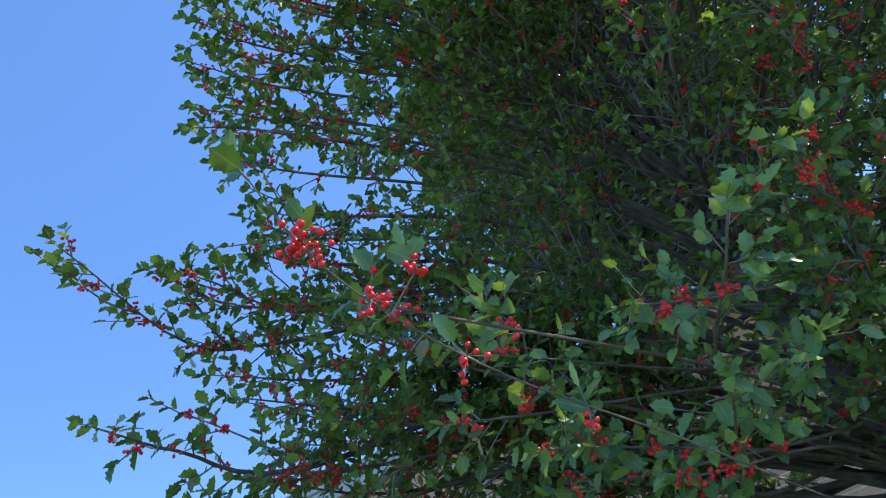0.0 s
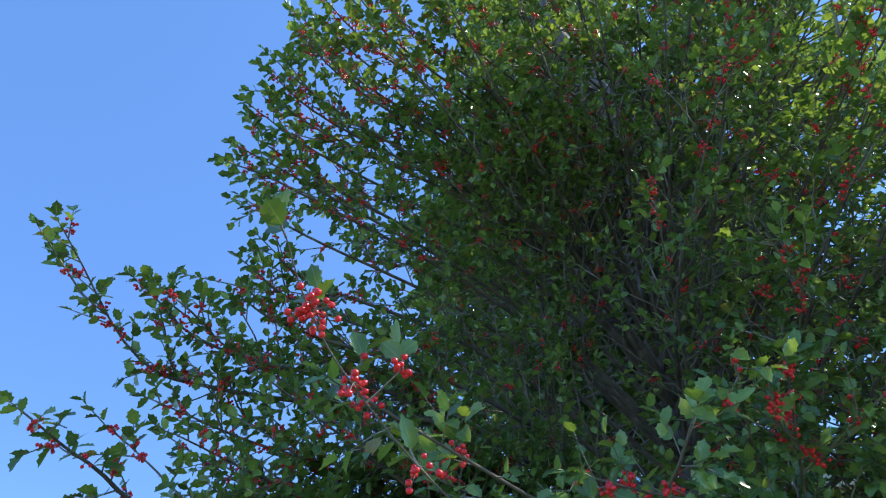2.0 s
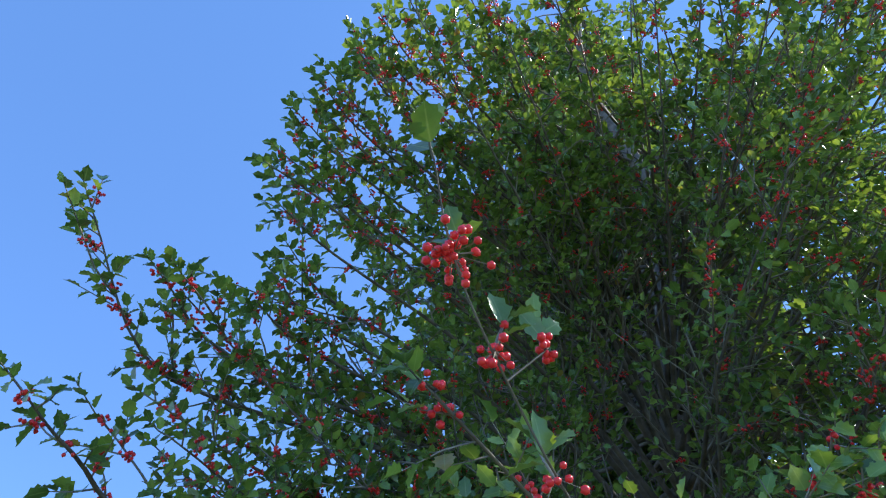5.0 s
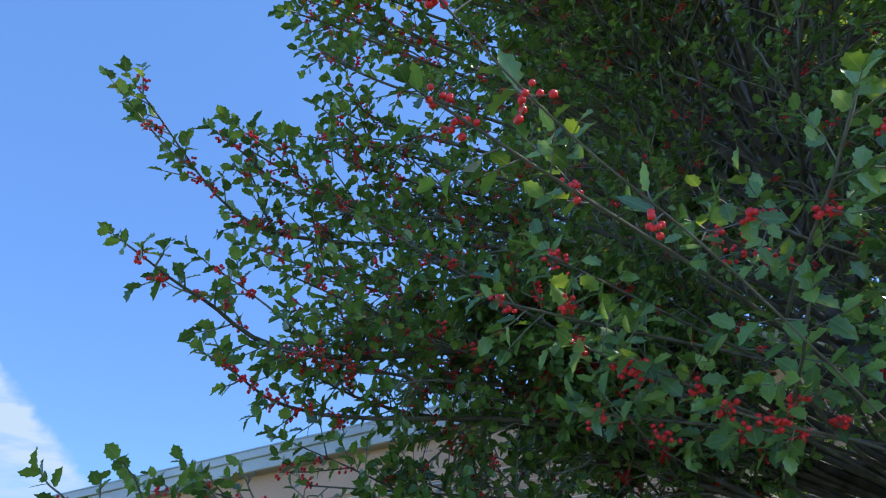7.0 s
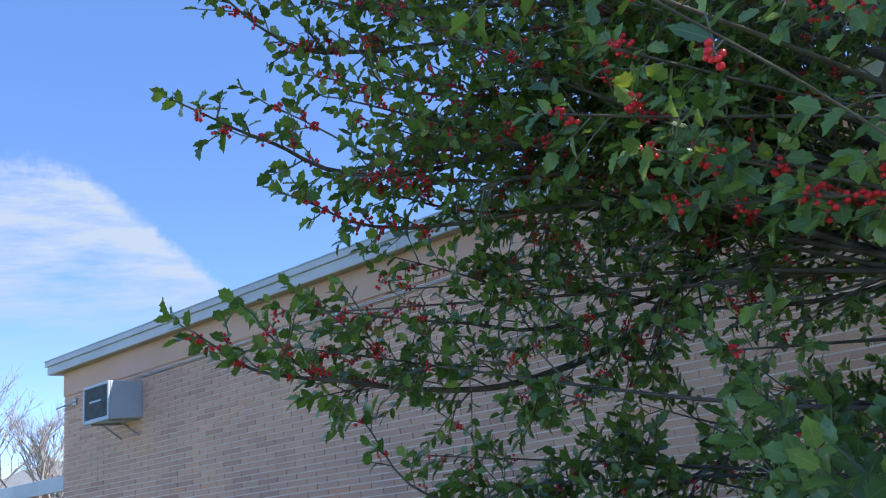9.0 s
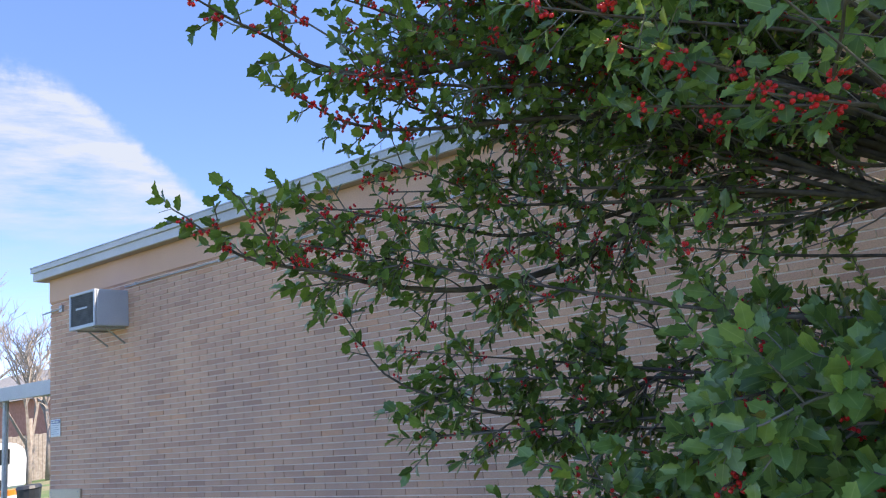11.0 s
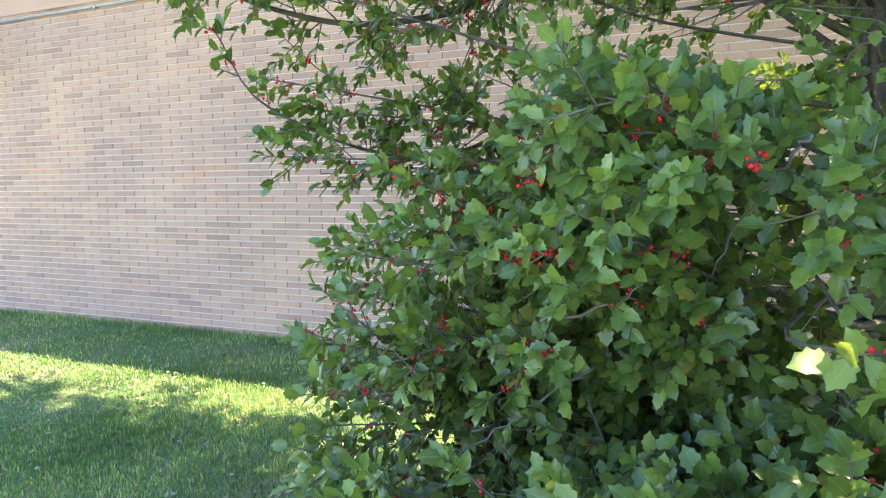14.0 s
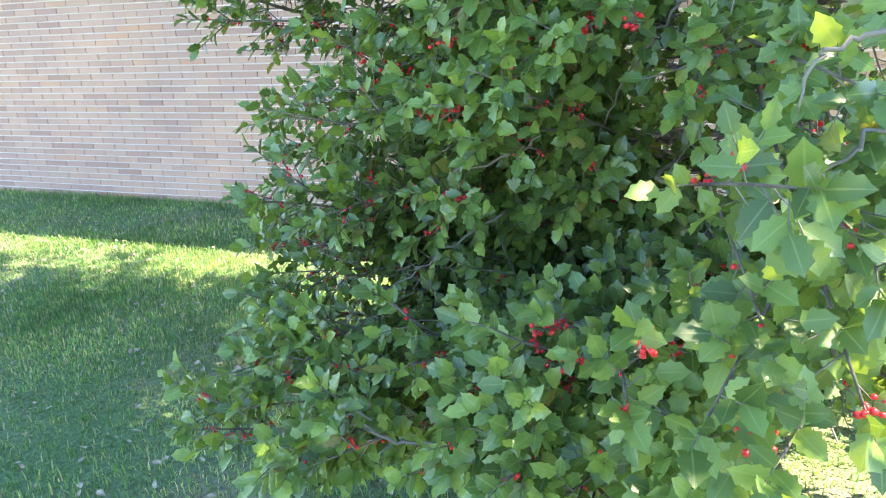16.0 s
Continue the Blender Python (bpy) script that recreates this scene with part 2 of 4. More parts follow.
def build_grass():
    rng = np.random.default_rng(4)
    n = 250000
    x = rng.uniform(-5.2, 7.6, n)
    y = -rng.uniform(0.02, 6.6, n)
    # thicker beside the tree
    x[:70000] = rng.uniform(1.4, 6.4, 70000)
    y[:70000] = -rng.uniform(1.2, 5.4, 70000)
    near = np.hypot(x - 5.2, y + 4.2)
    thin = np.array([noise.noise(Vector((a * 0.8, b * 0.8, 3.1))) for a, b in zip(x[::1], y[::1])])
    keep = rng.random(n) < np.clip(0.75 + 0.9 * thin, 0.12, 1.0)
    x, y, near = x[keep], y[keep], near[keep]
    n = len(x)
    h = rng.uniform(0.025, 0.062, n) * (1 + 0.7 * (y > -0.25))
    w = rng.uniform(0.0018, 0.0034, n) * (1 + 0.25 * np.minimum(near, 5))
    a = rng.uniform(0, math.tau, n)
    lean = rng.uniform(0.1, 0.9, n)
    d = np.stack([np.cos(a), np.sin(a), np.zeros(n)], 1)
    s = np.stack([-np.sin(a), np.cos(a), np.zeros(n)], 1)
    base = np.stack([x, y, np.full(n, -0.012)], 1)
    up = np.array([0, 0, 1.0])
    mid = base + up * (h * 0.6)[:, None] + d * (h * 0.25 * lean)[:, None]
    tip = base + up * (h * (1.05 - 0.35 * lean))[:, None] + d * (h * 0.8 * lean)[:, None]
    ws = s * w[:, None]
    v = np.stack([base - ws, base + ws, mid + ws * 0.7, mid - ws * 0.7, tip], 1).reshape(-1, 3)
    f = np.array([[0, 1, 2], [0, 2, 3], [3, 2, 4]])[None] + (np.arange(n) * 5)[:, None, None]
    ob = triangles("grass", v, f.reshape(-1, 3), GRASS)
    tagged(ob, "short green lawn grass blades with dry tips", "grass", kind="stuff")


build_grass()

def build_litter():
    rng = np.random.default_rng(9)
    n = 1500
    p = np.stack([rng.uniform(-2, 6.6, n), rng.uniform(-5.4, -0.4, n), rng.uniform(0.018, 0.04, n)], 1)
    a = rng.uniform(0, math.tau, n)
    ax = np.stack([np.cos(a), np.sin(a), rng.uniform(-0.35, 0.35, n)], 1)
    ax /= np.linalg.norm(ax, axis=1, keepdims=True)
    up = np.stack([rng.normal(0, 0.4, n), rng.normal(0, 0.4, n), np.ones(n)], 1)
    az = up - ax * np.sum(up * ax, 1, keepdims=True)
    az /= np.linalg.norm(az, axis=1, keepdims=True)
    sh = np.array([(0, 0, 0), (0.3, 0.26, 0.08), (0.7, 0.2, 0.1), (1, 0, 0.02), (0.7, -0.22, 0.09), (0.3, -0.24, 0.06), (0.5, 0, -0.02)])
    tr = np.array([(6, 0, 5), (6, 1, 0), (6, 2, 1), (6, 3, 2), (6, 4, 3), (6, 5, 4)])
    v, f = stamped(sh, tr, p, ax, np.cross(az, ax), az, rng.uniform(0.012, 0.05, n))
    tagged(triangles("leaf_litter", v, f, LITTER), "dry brown fallen leaves scattered over the lawn", "leaf litter", kind="stuff")


build_litter()

# ---- the brick building ----
X0, X1, TOP, DEEP = -4.05, 13.0, 4.04, 9.0
COURSE, LENGTH, JOINT, BED = 0.0677, 0.295, 0.007, 0.0125

wall_bm = block((X0 + 0.012, 0.012, -0.3), (X1, 0.30, TOP))
wall = tagged(link_mesh("wall_north", wall_bm, MORTAR), "tan brick wall with pale mortar joints in running bond",
              "brick wall", kind="structure")
end_bm = block((X0 + 0.012, 0.30, -0.3), (X0 + 0.30, DEEP, TOP))
tagged(link_mesh("wall_west", end_bm, MORTAR), "tan brick end wall of the flat-roofed building", "brick wall", kind="structure")
back_bm = block((X0 + 0.3, DEEP - 0.3, -0.3), (X1, DEEP, TOP))
tagged(link_mesh("wall_south", back_bm, MORTAR), "plain rear wall of the flat-roofed building", "wall", kind="structure")
east_bm = block((X1 - 0.3, 0.3, -0.3), (X1, DEEP - 0.3, TOP))
tagged(link_mesh("wall_east", east_bm, MORTAR), "plain far end wall of the flat-roofed building", "wall", kind="structure")


def build_roof():
    roof = thing("roof", "flat roof with a wide pale stepped metal fascia", "roof", kind="structure")
    over = 0.16
    part("roof_deck", block((X0 - over + 0.02, -over + 0.02, TOP + 0.02), (X1, DEEP, TOP + 0.18)), ROOFING, roof)
    part("soffit", block((X0 - over + 0.03, -over + 0.03, TOP), (X1, 0.4, TOP + 0.018)), SOFFIT, roof, "tan soffit board")
    # an added plain slab covers the top courses in place of warm, soft-looking brick
    part("top_band", block((X0 - 0.004, -0.014, 3.68), (X1, 0.001, TOP - 0.002), 0.003), TAN_BAND, roof, "smooth tan band over the top brick courses")
    part("fascia_board", block((X0 - over, -over - 0.02, TOP - 0.01), (X1, -over + 0.018, TOP + 0.11), 0.004), FASCIA, roof)
    part("fascia_cap", block((X0 - over - 0.025, -over - 0.05, TOP + 0.112), (X1, -over + 0.02, TOP + 0.19), 0.006), FASCIA, roof)
    part("drip_edge", block((X0 - over - 0.03, -over - 0.058, TOP + 0.187), (X1, -over + 0.02, TOP + 0.205), 0.003), FASCIA_DARK, roof)
    part("fascia_board", block((X0 - over - 0.02, -over + 0.02, TOP - 0.01), (X0 - over + 0.018, DEEP, TOP + 0.11), 0.004), FASCIA, roof)
    part("fascia_cap", block((X0 - over - 0.05, -over + 0.02, TOP + 0.112), (X0 - over + 0.02, DEEP, TOP + 0.19), 0.006), FASCIA, roof)
    part("gutter_end", block((X0 - over - 0.10, -over + 0.05, TOP + 0.06), (X0 - over - 0.052, -over + 0.30, TOP + 0.13), 0.008), FASCIA_DARK, roof)


build_roof()


def build_conduit():
    ob = thing("conduit", "thin grey conduit running along the brick wall", "conduit", (0, 0, 0))
    z = 3.62
    part("pipe", tube([(-2.12, -0.03, z - 0.01), (0.0, -0.03, z), (4.0, -0.03, z - 0.01), (9.0, -0.03, z)], [0.011] * 4), STEEL, ob)
    for k in range(6):
        part("clip", block((-1.9 + k * 1.7, -0.044, z - 0.02), (-1.87 + k * 1.7, 0.004, z + 0.016), 0.003), STEEL, ob)
    spur = thing("wall_bracket", "short grey pipe stub at the corner of the wall", "bracket")
    part("arm", rod((X0 - 0.12, -0.05, 3.52), (X0 + 0.35, -0.03, 3.55), 0.012), STEEL, spur)
    part("plate", block((X0 + 0.28, -0.03, 3.5), (X0 + 0.36, 0.004, 3.6), 0.004), STEEL, spur)


build_conduit()


def build_air_conditioner():
    x0, x1, y0, z0, z1 = -2.69, -2.095, -0.485, 3.065, 3.56
    ob = thing("air_conditioner", "pale grey through-wall air conditioner with dark louvred front on steel struts", "air conditioner", (x1, 0, z0))
    off = Vector((x1, 0, z0))

    def local(bm):
        bmesh.ops.translate(bm, verts=bm.verts, vec=-off)
        return bm

    part("casing", local(block((x0, y0 + 0.03, z0), (x1, 0.01, z1), 0.014)), CASING, ob)
    frame_bm = block((x0, y0, z0), (x0 + 0.035, y0 + 0.028, z1), 0.006)
    block((x1 - 0.035, y0, z0), (x1, y0 + 0.028, z1), 0.006, frame_bm)
    block((x0 + 0.036, y0, z0), (x1 - 0.036, y0 + 0.028, z0 + 0.05), 0.006, frame_bm)
    block((x0 + 0.036, y0, z1 - 0.035), (x1 - 0.036, y0 + 0.028, z1), 0.006, frame_bm)
    front = part("front_frame", local(frame_bm), CASING, ob)
    part("grille_back", local(block((x0 + 0.036, y0 + 0.02, z0 + 0.051), (x1 - 0.036, y0 + 0.027, z1 - 0.036))), GRILLE, ob)
    for k in range(16):
        z = z0 + 0.065 + k * 0.0255
        bm = block((x0 + 0.037, y0 + 0.006, z), (x1 - 0.037, y0 + 0.018, z + 0.009))
        part("louvre", local(bm), GRILLE, ob)
    part("badge", local(block((x0 + 0.16, y0 + 0.001, z0 + 0.26), (x0 + 0.42, y0 + 0.005, z0 + 0.285))), CASING, ob, "small pale maker's badge")
    for x in (x0 + 0.1, x1 - 0.1):
        bm = rod((x, y0 + 0.2, z0 - 0.006), (x, 0.005, z0 - 0.22), 0.012)
        part("strut", local(bm), STEEL, ob)
    for x in (x0 + 0.1, x1 - 0.1):
        part("rail", local(block((x - 0.014, y0 + 0.05, z0 - 0.024), (x + 0.014, 0.01, z0 - 0.002), 0.003)), STEEL, ob)
    return ob


build_air_conditioner()


def build_sign():
    x0, x1, z0, z1 = -4.01, -3.755, 1.69, 1.935
    ob = thing("wall_sign", "small white notice with a blue heading fixed on brick", "sign", (x0, 0, z0))
    part("plate", block((0, -0.012, 0), (x1 - x0, -0.002, z1 - z0), 0.002), SIGN_WHITE, ob)
    part("heading", block((0.015, -0.0165, 0.185), (0.24, -0.0125, 0.23)), SIGN_BLUE, ob, "blue heading strip")
    for k in range(5):
        part("heading_bar", block((0.03 + 0.041 * k, -0.0205, 0.194), (0.058 + 0.041 * k, -0.017, 0.221)), SIGN_WHITE, ob)
    for k, w in enumerate((0.2, 0.17, 0.21, 0.15, 0.19)):
        part("text_bar", block((0.025, -0.0145, 0.152 - 0.03 * k), (0.025 + w, -0.0125, 0.162 - 0.03 * k)), SIGN_GREY, ob)


build_sign()


def build_panel():
    x0, x1, z0, z1 = -4.0, -3.235, 0.38, 0.955
    ob = thing("access_panel", "flat beige painted access panel fixed low on the brick wall", "panel", (x0, 0, z0))
    part("cover", block((0, -0.03, 0), (x1 - x0, -0.002, z1 - z0), 0.006), BEIGE, ob)
    for x in (0.04, x1 - x0 - 0.04):
        for z in (0.04, z1 - z0 - 0.04):
            part("screw", rod((x, -0.034, z), (x, -0.028, z), 0.008, sides=8), STEEL, ob)


build_panel()


# ---- beyond the corner ----
def build_canopy():
    ob = thing("porch_canopy", "low pale flat porch roof on a post beside the building", "canopy", (-8.3, 2.2, 0))
    part("deck", block((1.1, -1.6, 2.42), (3.9, 3.0, 2.56), 0.01), FASCIA, ob)
    part("edge_trim", block((1.06, -1.66, 2.36), (3.92, -1.602, 2.6), 0.008), FASCIA, ob)
    part("post", rod((3.6, 2.6, 0), (3.6, 2.6, 2.42), 0.05), STEEL, ob)
    part("post", rod((1.3, 2.6, 0), (1.3, 2.6, 2.42), 0.05), STEEL, ob)
    part("post", rod((1.3, -1.4, 0), (1.3, -1.4, 2.42), 0.05), STEEL, ob)
    part("lamp", rod((3.4, -1.3, 2.26), (3.4, -1.3, 2.42), 0.07, 0.05), GRILLE, ob, "small dark lamp under the eave")


build_canopy()


def build_far_house():
    ob = thing("neighbour_house", "red brick house with a grey roof beyond the yard", "house", (-24, 9, 0))
    part("wall", block((-7, 0, -0.2), (4, 7, 3.0)), RED_BRICK, ob)
    bm = bmesh.new()
    a = [bm.verts.new(p) for p in ((-7.4, -0.4, 3.0), (4.4, -0.4, 3.0), (4.4, 7.4, 3.0), (-7.4, 7.4, 3.0), (-7.4, 3.5, 4.6), (4.4, 3.5, 4.6))]
    for idx in ((0, 1, 5, 4), (2, 3, 4, 5), (0, 4, 3), (1, 2, 5), (3, 2, 1, 0)):
        bm.faces.new([a[k] for k in idx])
    part("roof", bm, ROOFING, ob)
    for x in (-5, -2.2):
        w = part("window", block((x, -0.05, 1.0), (x + 1.1, 0.02, 2.2), 0.02), SIGN_WHITE, ob, "white window frame")
        part("pane", block((x + 0.08, -0.062, 1.08), (x + 1.02, -0.052, 2.12)), GLASS_DARK, w)


build_far_house()


def build_car():
    ob = thing("parked_car", "white parked car with dark side windows", "car", (-15.8, 2.95, 0))
    ob.rotation_euler = (0, 0, radians(250))
    prof = [(-2.3, 0.3), (-2.35, 0.8), (-2.25, 1.35), (-2.0, 1.52), (0.7, 1.52), (1.25, 1.05), (2.2, 0.9), (2.35, 0.65), (2.3, 0.3)]
    bm = bmesh.new()
    left = [bm.verts.new((x, -0.88, z)) for x, z in prof]
    right = [bm.verts.new((x, 0.88, z)) for x, z in prof]
    for k in range(len(prof)):
        n = (k + 1) % len(prof)
        bm.faces.new((left[k], left[n], right[n], right[k]))
    bm.faces.new(left[::-1])
    bm.faces.new(right)
    bmesh.ops.bevel(bm, geom=list(bm.edges), offset=0.05, segments=2, affect="EDGES")
    part("body", bm, VAN_WHITE, ob)
    for x0, x1 in ((-1.9, -0.75), (-0.65, 0.5)):
        for s in (-1, 1):
            part("window", block((x0, s * 0.885 - 0.006, 0.95), (x1, s * 0.885 + 0.006, 1.36), 0.004), GLASS_DARK, ob)
    for x in (-1.45, 1.5):
        for s in (-0.8, 0.8):
            wheel = part("wheel", rod((x, s - 0.1, 0.33), (x, s + 0.1, 0.33), 0.33, sides=20), RUBBER, ob)
            part("rim", rod((x, s - 0.11, 0.33), (x, s + 0.11, 0.33), 0.19, sides=16), STEEL, wheel)


build_car()


def build_bin():
    ob = thing("rubbish_bin", "dark plastic rubbish bin standing on the grass", "bin", (-10.0, 2.75, 0))
    part("body", rod((0, 0, 0), (0, 0, 0.55), 0.20, 0.25, 14), BIN_DARK, ob)
    part("lid", rod((0, 0, 0.552), (0, 0, 0.62), 0.27, 0.23, 14), BIN_DARK, ob)
    toy = thing("orange_barrel", "small bright orange plastic barrel on the ground", "barrel", (-11.2, 2.92, 0))
    part("drum", rod((0, 0, 0), (0, 0, 0.5), 0.22, 0.2, 14), ORANGE, toy)
    part("band", rod((0, 0, 0.3), (0, 0, 0.38), 0.222, 0.218, 14), SIGN_WHITE, toy)


build_bin()


def build_bare_tree(at, height, seed, trunk=0.12):
    rng = random.Random(seed)
    ob = thing("bare_tree", "leafless grey-brown tree with fine upright twigs", "tree", at, group="bare trees beyond the building")
    segs = []

    def grow(p, d, length, r, depth):
        q = p + d * length
        segs.append((p, q, r, r * 0.68))
        if depth == 0:
            return
        for _ in range(3 if depth > 1 else 4):
            side = Vector((rng.uniform(-1, 1), rng.uniform(-1, 1), rng.uniform(-0.2, 0.7)))
            nd = (d * 0.9 + side * 0.62).normalized()
            grow(p + (q - p) * rng.uniform(0.55, 1.0), nd, length * rng.uniform(0.58, 0.82), r * 0.62, depth - 1)

    grow(Vector((0, 0, 0)), Vector((0.03, 0, 1)), height * 0.3, trunk, 6)
    trunk_bm = tube([segs[0][0], (segs[0][0] + segs[0][1]) / 2, segs[0][1]], [trunk, trunk * 0.85, trunk * 0.7])
    part("trunk", trunk_bm, DEAD_BARK, ob)
    prism = []
    faces = []
    for a, b, r0, r1 in segs[1:]:
        q = (b - a).to_track_quat("Z", "Y").to_matrix()
        k = len(prism)
        for p, r in ((a, r0), (b, r1)):
            for j in range(3):
                prism.append(p + q @ Vector((r * math.cos(j * 2.0944), r * math.sin(j * 2.0944), 0)))
        for j in range(3):
            n = (j + 1) % 3
            faces += [(k + j, k + n, k + 3 + n), (k + j, k + 3 + n, k + 3 + j)]
    tw = triangles("branch_growth", [tuple(p) for p in prism], faces, DEAD_BARK, ob)
    tw["kind"] = "stuff"
    return ob


build_bare_tree((-19, 8.0, 0), 6.5, 3)
build_bare_tree((-23, 7.2, 0), 7.5, 5)
build_bare_tree((-26, 12.2, 0), 7.0, 8)
build_bare_tree((-12.0, 3.75, 0), 7.0, 12, 0.075)


def build_fence():
    ob = thing("board_fence", "weathered grey-brown board fence beyond the parked car", "fence", (-20, 5.0, 0))
    for k in range(25):
        part("board", block((0, k * 0.15, 0), (0.02, k * 0.15 + 0.143, 1.62 + 0.012 * (k % 3)), 0.003), DEAD_BARK, ob)
    for z in (0.4, 1.2):
        part("rail", block((-0.05, 0, z), (-0.002, 3.74, z + 0.09)), DEAD_BARK, ob)


build_fence()


# ---- high cloud ----
def build_cloud():
    m = bpy.data.materials.new("cirrus")
    m.use_nodes = True
    t = m.node_tree
    t.nodes.remove(t.nodes["Principled BSDF"])
    tc = t.nodes.new("ShaderNodeTexCoord")
    sep = t.nodes.new("ShaderNodeSeparateXYZ")
    t.links.new(tc.outputs["Object"], sep.inputs[0])

    def calc(op, a, b=0.0, c=None):
        n = t.nodes.new("ShaderNodeMath")
        n.operation = op
        for k, v in enumerate((a, b) if c is None else (a, b, c)):
            if hasattr(v, "is_output"):
                t.links.new(v, n.inputs[k])
            else:
                n.inputs[k].default_value = v
        return n.outputs[0]

    def streak(scale, stretch, detail):
        mp = t.nodes.new("ShaderNodeMapping")
        mp.inputs["Scale"].default_value = stretch
        mp.inputs["Rotation"].default_value = (0, 0, radians(-6))
        t.links.new(tc.outputs["Object"], mp.inputs["Vector"])
        n = node(t, "ShaderNodeTexNoise", Scale=scale, Detail=detail, Roughness=0.62)
        t.links.new(mp.outputs[0], n.inputs["Vector"])
        return n.outputs["Fac"]

    # the bank ends along a slanting line and thins out above and below
    wob = calc("MULTIPLY", calc("SUBTRACT", streak(0.022, (1, 1, 1), 5), 0.5), 45.0)
    edge = calc("ADD", calc("ADD", calc("MULTIPLY", sep.outputs["X"], -0.66), calc("MULTIPLY", sep.outputs["Y"], -0.75)), wob)
    inside = t.nodes.new("ShaderNodeMapRange")
    inside.interpolation_type = "SMOOTHSTEP"
    t.links.new(edge, inside.inputs[0])
    inside.inputs[1].default_value, inside.inputs[2].default_value = -58.0, -26.0
    top = t.nodes.new("ShaderNodeMapRange")
    top.interpolation_type = "SMOOTHSTEP"
    t.links.new(calc("ADD", sep.outputs["Y"], calc("MULTIPLY", wob, 3.0)), top.inputs[0])
    top.inputs[1].default_value, top.inputs[2].default_value = 75.0, 150.0
    top.inputs[3].default_value, top.inputs[4].default_value = 1.0, 0.0
    low = t.nodes.new("ShaderNodeMapRange")
    low.interpolation_type = "SMOOTHSTEP"
    t.links.new(sep.outputs["Y"], low.inputs[0])
    low.inputs[1].default_value, low.inputs[2].default_value = -270.0, -40.0
    wisps = calc("ADD", calc("MULTIPLY", streak(0.010, (0.45, 2.2, 1), 7), 3.4), -1.0)
    alpha = calc("MULTIPLY", calc("MULTIPLY", inside.outputs[0], calc("ADD", calc("MULTIPLY", low.outputs[0], 0.8), 0.2)), wisps)
    rim = t.nodes.new("ShaderNodeMapRange")
    t.links.new(edge, rim.inputs[0])
    rim.inputs[1].default_value, rim.inputs[2].default_value = -34.0, 85.0
    rim.inputs[3].default_value, rim.inputs[4].default_value = 0.5, 0.0
    alpha = calc("ADD", alpha, calc("MULTIPLY", calc("MULTIPLY", rim.outputs[0], inside.outputs[0]), streak(0.02, (1, 1, 1), 6)))
    alpha = calc("MULTIPLY", alpha, top.outputs[0])
    clampn = t.nodes.new("ShaderNodeClamp")
    t.links.new(alpha, clampn.inputs[0])
    em = node(t, "ShaderNodeEmission", Color=(0.74, 0.88, 1.0, 1), Strength=0.23)
    tr = t.nodes.new("ShaderNodeBsdfTransparent")
    mix = t.nodes.new("ShaderNodeMixShader")
    t.links.new(clampn.outputs[0], mix.inputs[0])
    t.links.new(tr.outputs[0], mix.inputs[1])
    t.links.new(em.outputs[0], mix.inputs[2])
    t.links.new(mix.outputs[0], t.nodes["Material Output"].inputs["Surface"])
    bm = bmesh.new()
    bmesh.ops.create_grid(bm, x_segments=8, y_segments=8, size=900)
    ob = link_mesh("backdrop_cloud", bm, m)
    az, el, far = radians(58.5), radians(21.0), 1500.0
    way = Vector((-math.sin(az) * math.cos(el), math.cos(az) * math.cos(el), math.sin(el)))
    here = Vector((6.3, -5.5, 1.8))
    ob.matrix_world = Matrix.Translation(here + way * far) @ look(tuple(here), tuple(here + way)).to_3x3().to_4x4()
    ob.visible_shadow = False
    tagged(ob, "thin white streaky cirrus bank in a blue sky", "cloud", kind="structure")


build_cloud()

# ---- the holly tree ----
TRUNK = Vector((6.88, -3.05, 0.0))

# limbs that reach out of the crown: points from near the trunk to the tip
LIMBS_HIGH = [
    [(6.0, -3.6, 2.75), (5.45, -4.30, 2.60), (5.35, -4.61, 2.63), (5.35, -4.82, 2.635)],
    [(6.0, -3.6, 2.85), (5.50, -4.05, 2.90), (5.30, -4.42, 2.90)],
    [(6.0, -3.6, 2.7), (5.60, -4.10, 2.74), (5.42, -4.48, 2.76)],
    [(6.1, -3.5, 2.6), (5.75, -3.95, 2.66), (5.60, -4.35, 2.64)],
    [(6.0, -3.6, 2.6), (5.62, -4.10, 2.58), (5.43, -4.42, 2.57)],
    [(6.0, -3.5, 2.5), (5.52, -4.00, 2.55), (5.36, -4.30, 2.60)],
    [(6.1, -3.7, 3.0), (5.36, -4.15, 3.07), (5.24, -4.43, 3.03), (5.20, -4.79, 3.19)],
    [(6.0, -3.7, 3.1), (5.42, -4.30, 3.10), (5.29, -4.58, 3.16)],
    [(6.1, -3.6, 3.2), (5.55, -4.15, 3.26), (5.44, -4.38, 3.26)],
    [(6.1, -3.6, 3.4), (5.60, -4.15, 3.44), (5.51, -4.38, 3.45)],
    [(6.2, -3.6, 3.6), (5.55, -4.25, 3.80), (5.42, -4.50, 3.72)],
    [(6.2, -3.6, 3.7), (5.60, -4.25, 3.88), (5.42, -4.48, 3.92)],
    [(6.3, -3.7, 3.9), (5.65, -4.30, 4.05), (5.49, -4.56, 4.07)],
    [(6.3, -3.7, 3.95), (5.70, -4.35, 4.12), (5.54, -4.58, 4.18)],
]
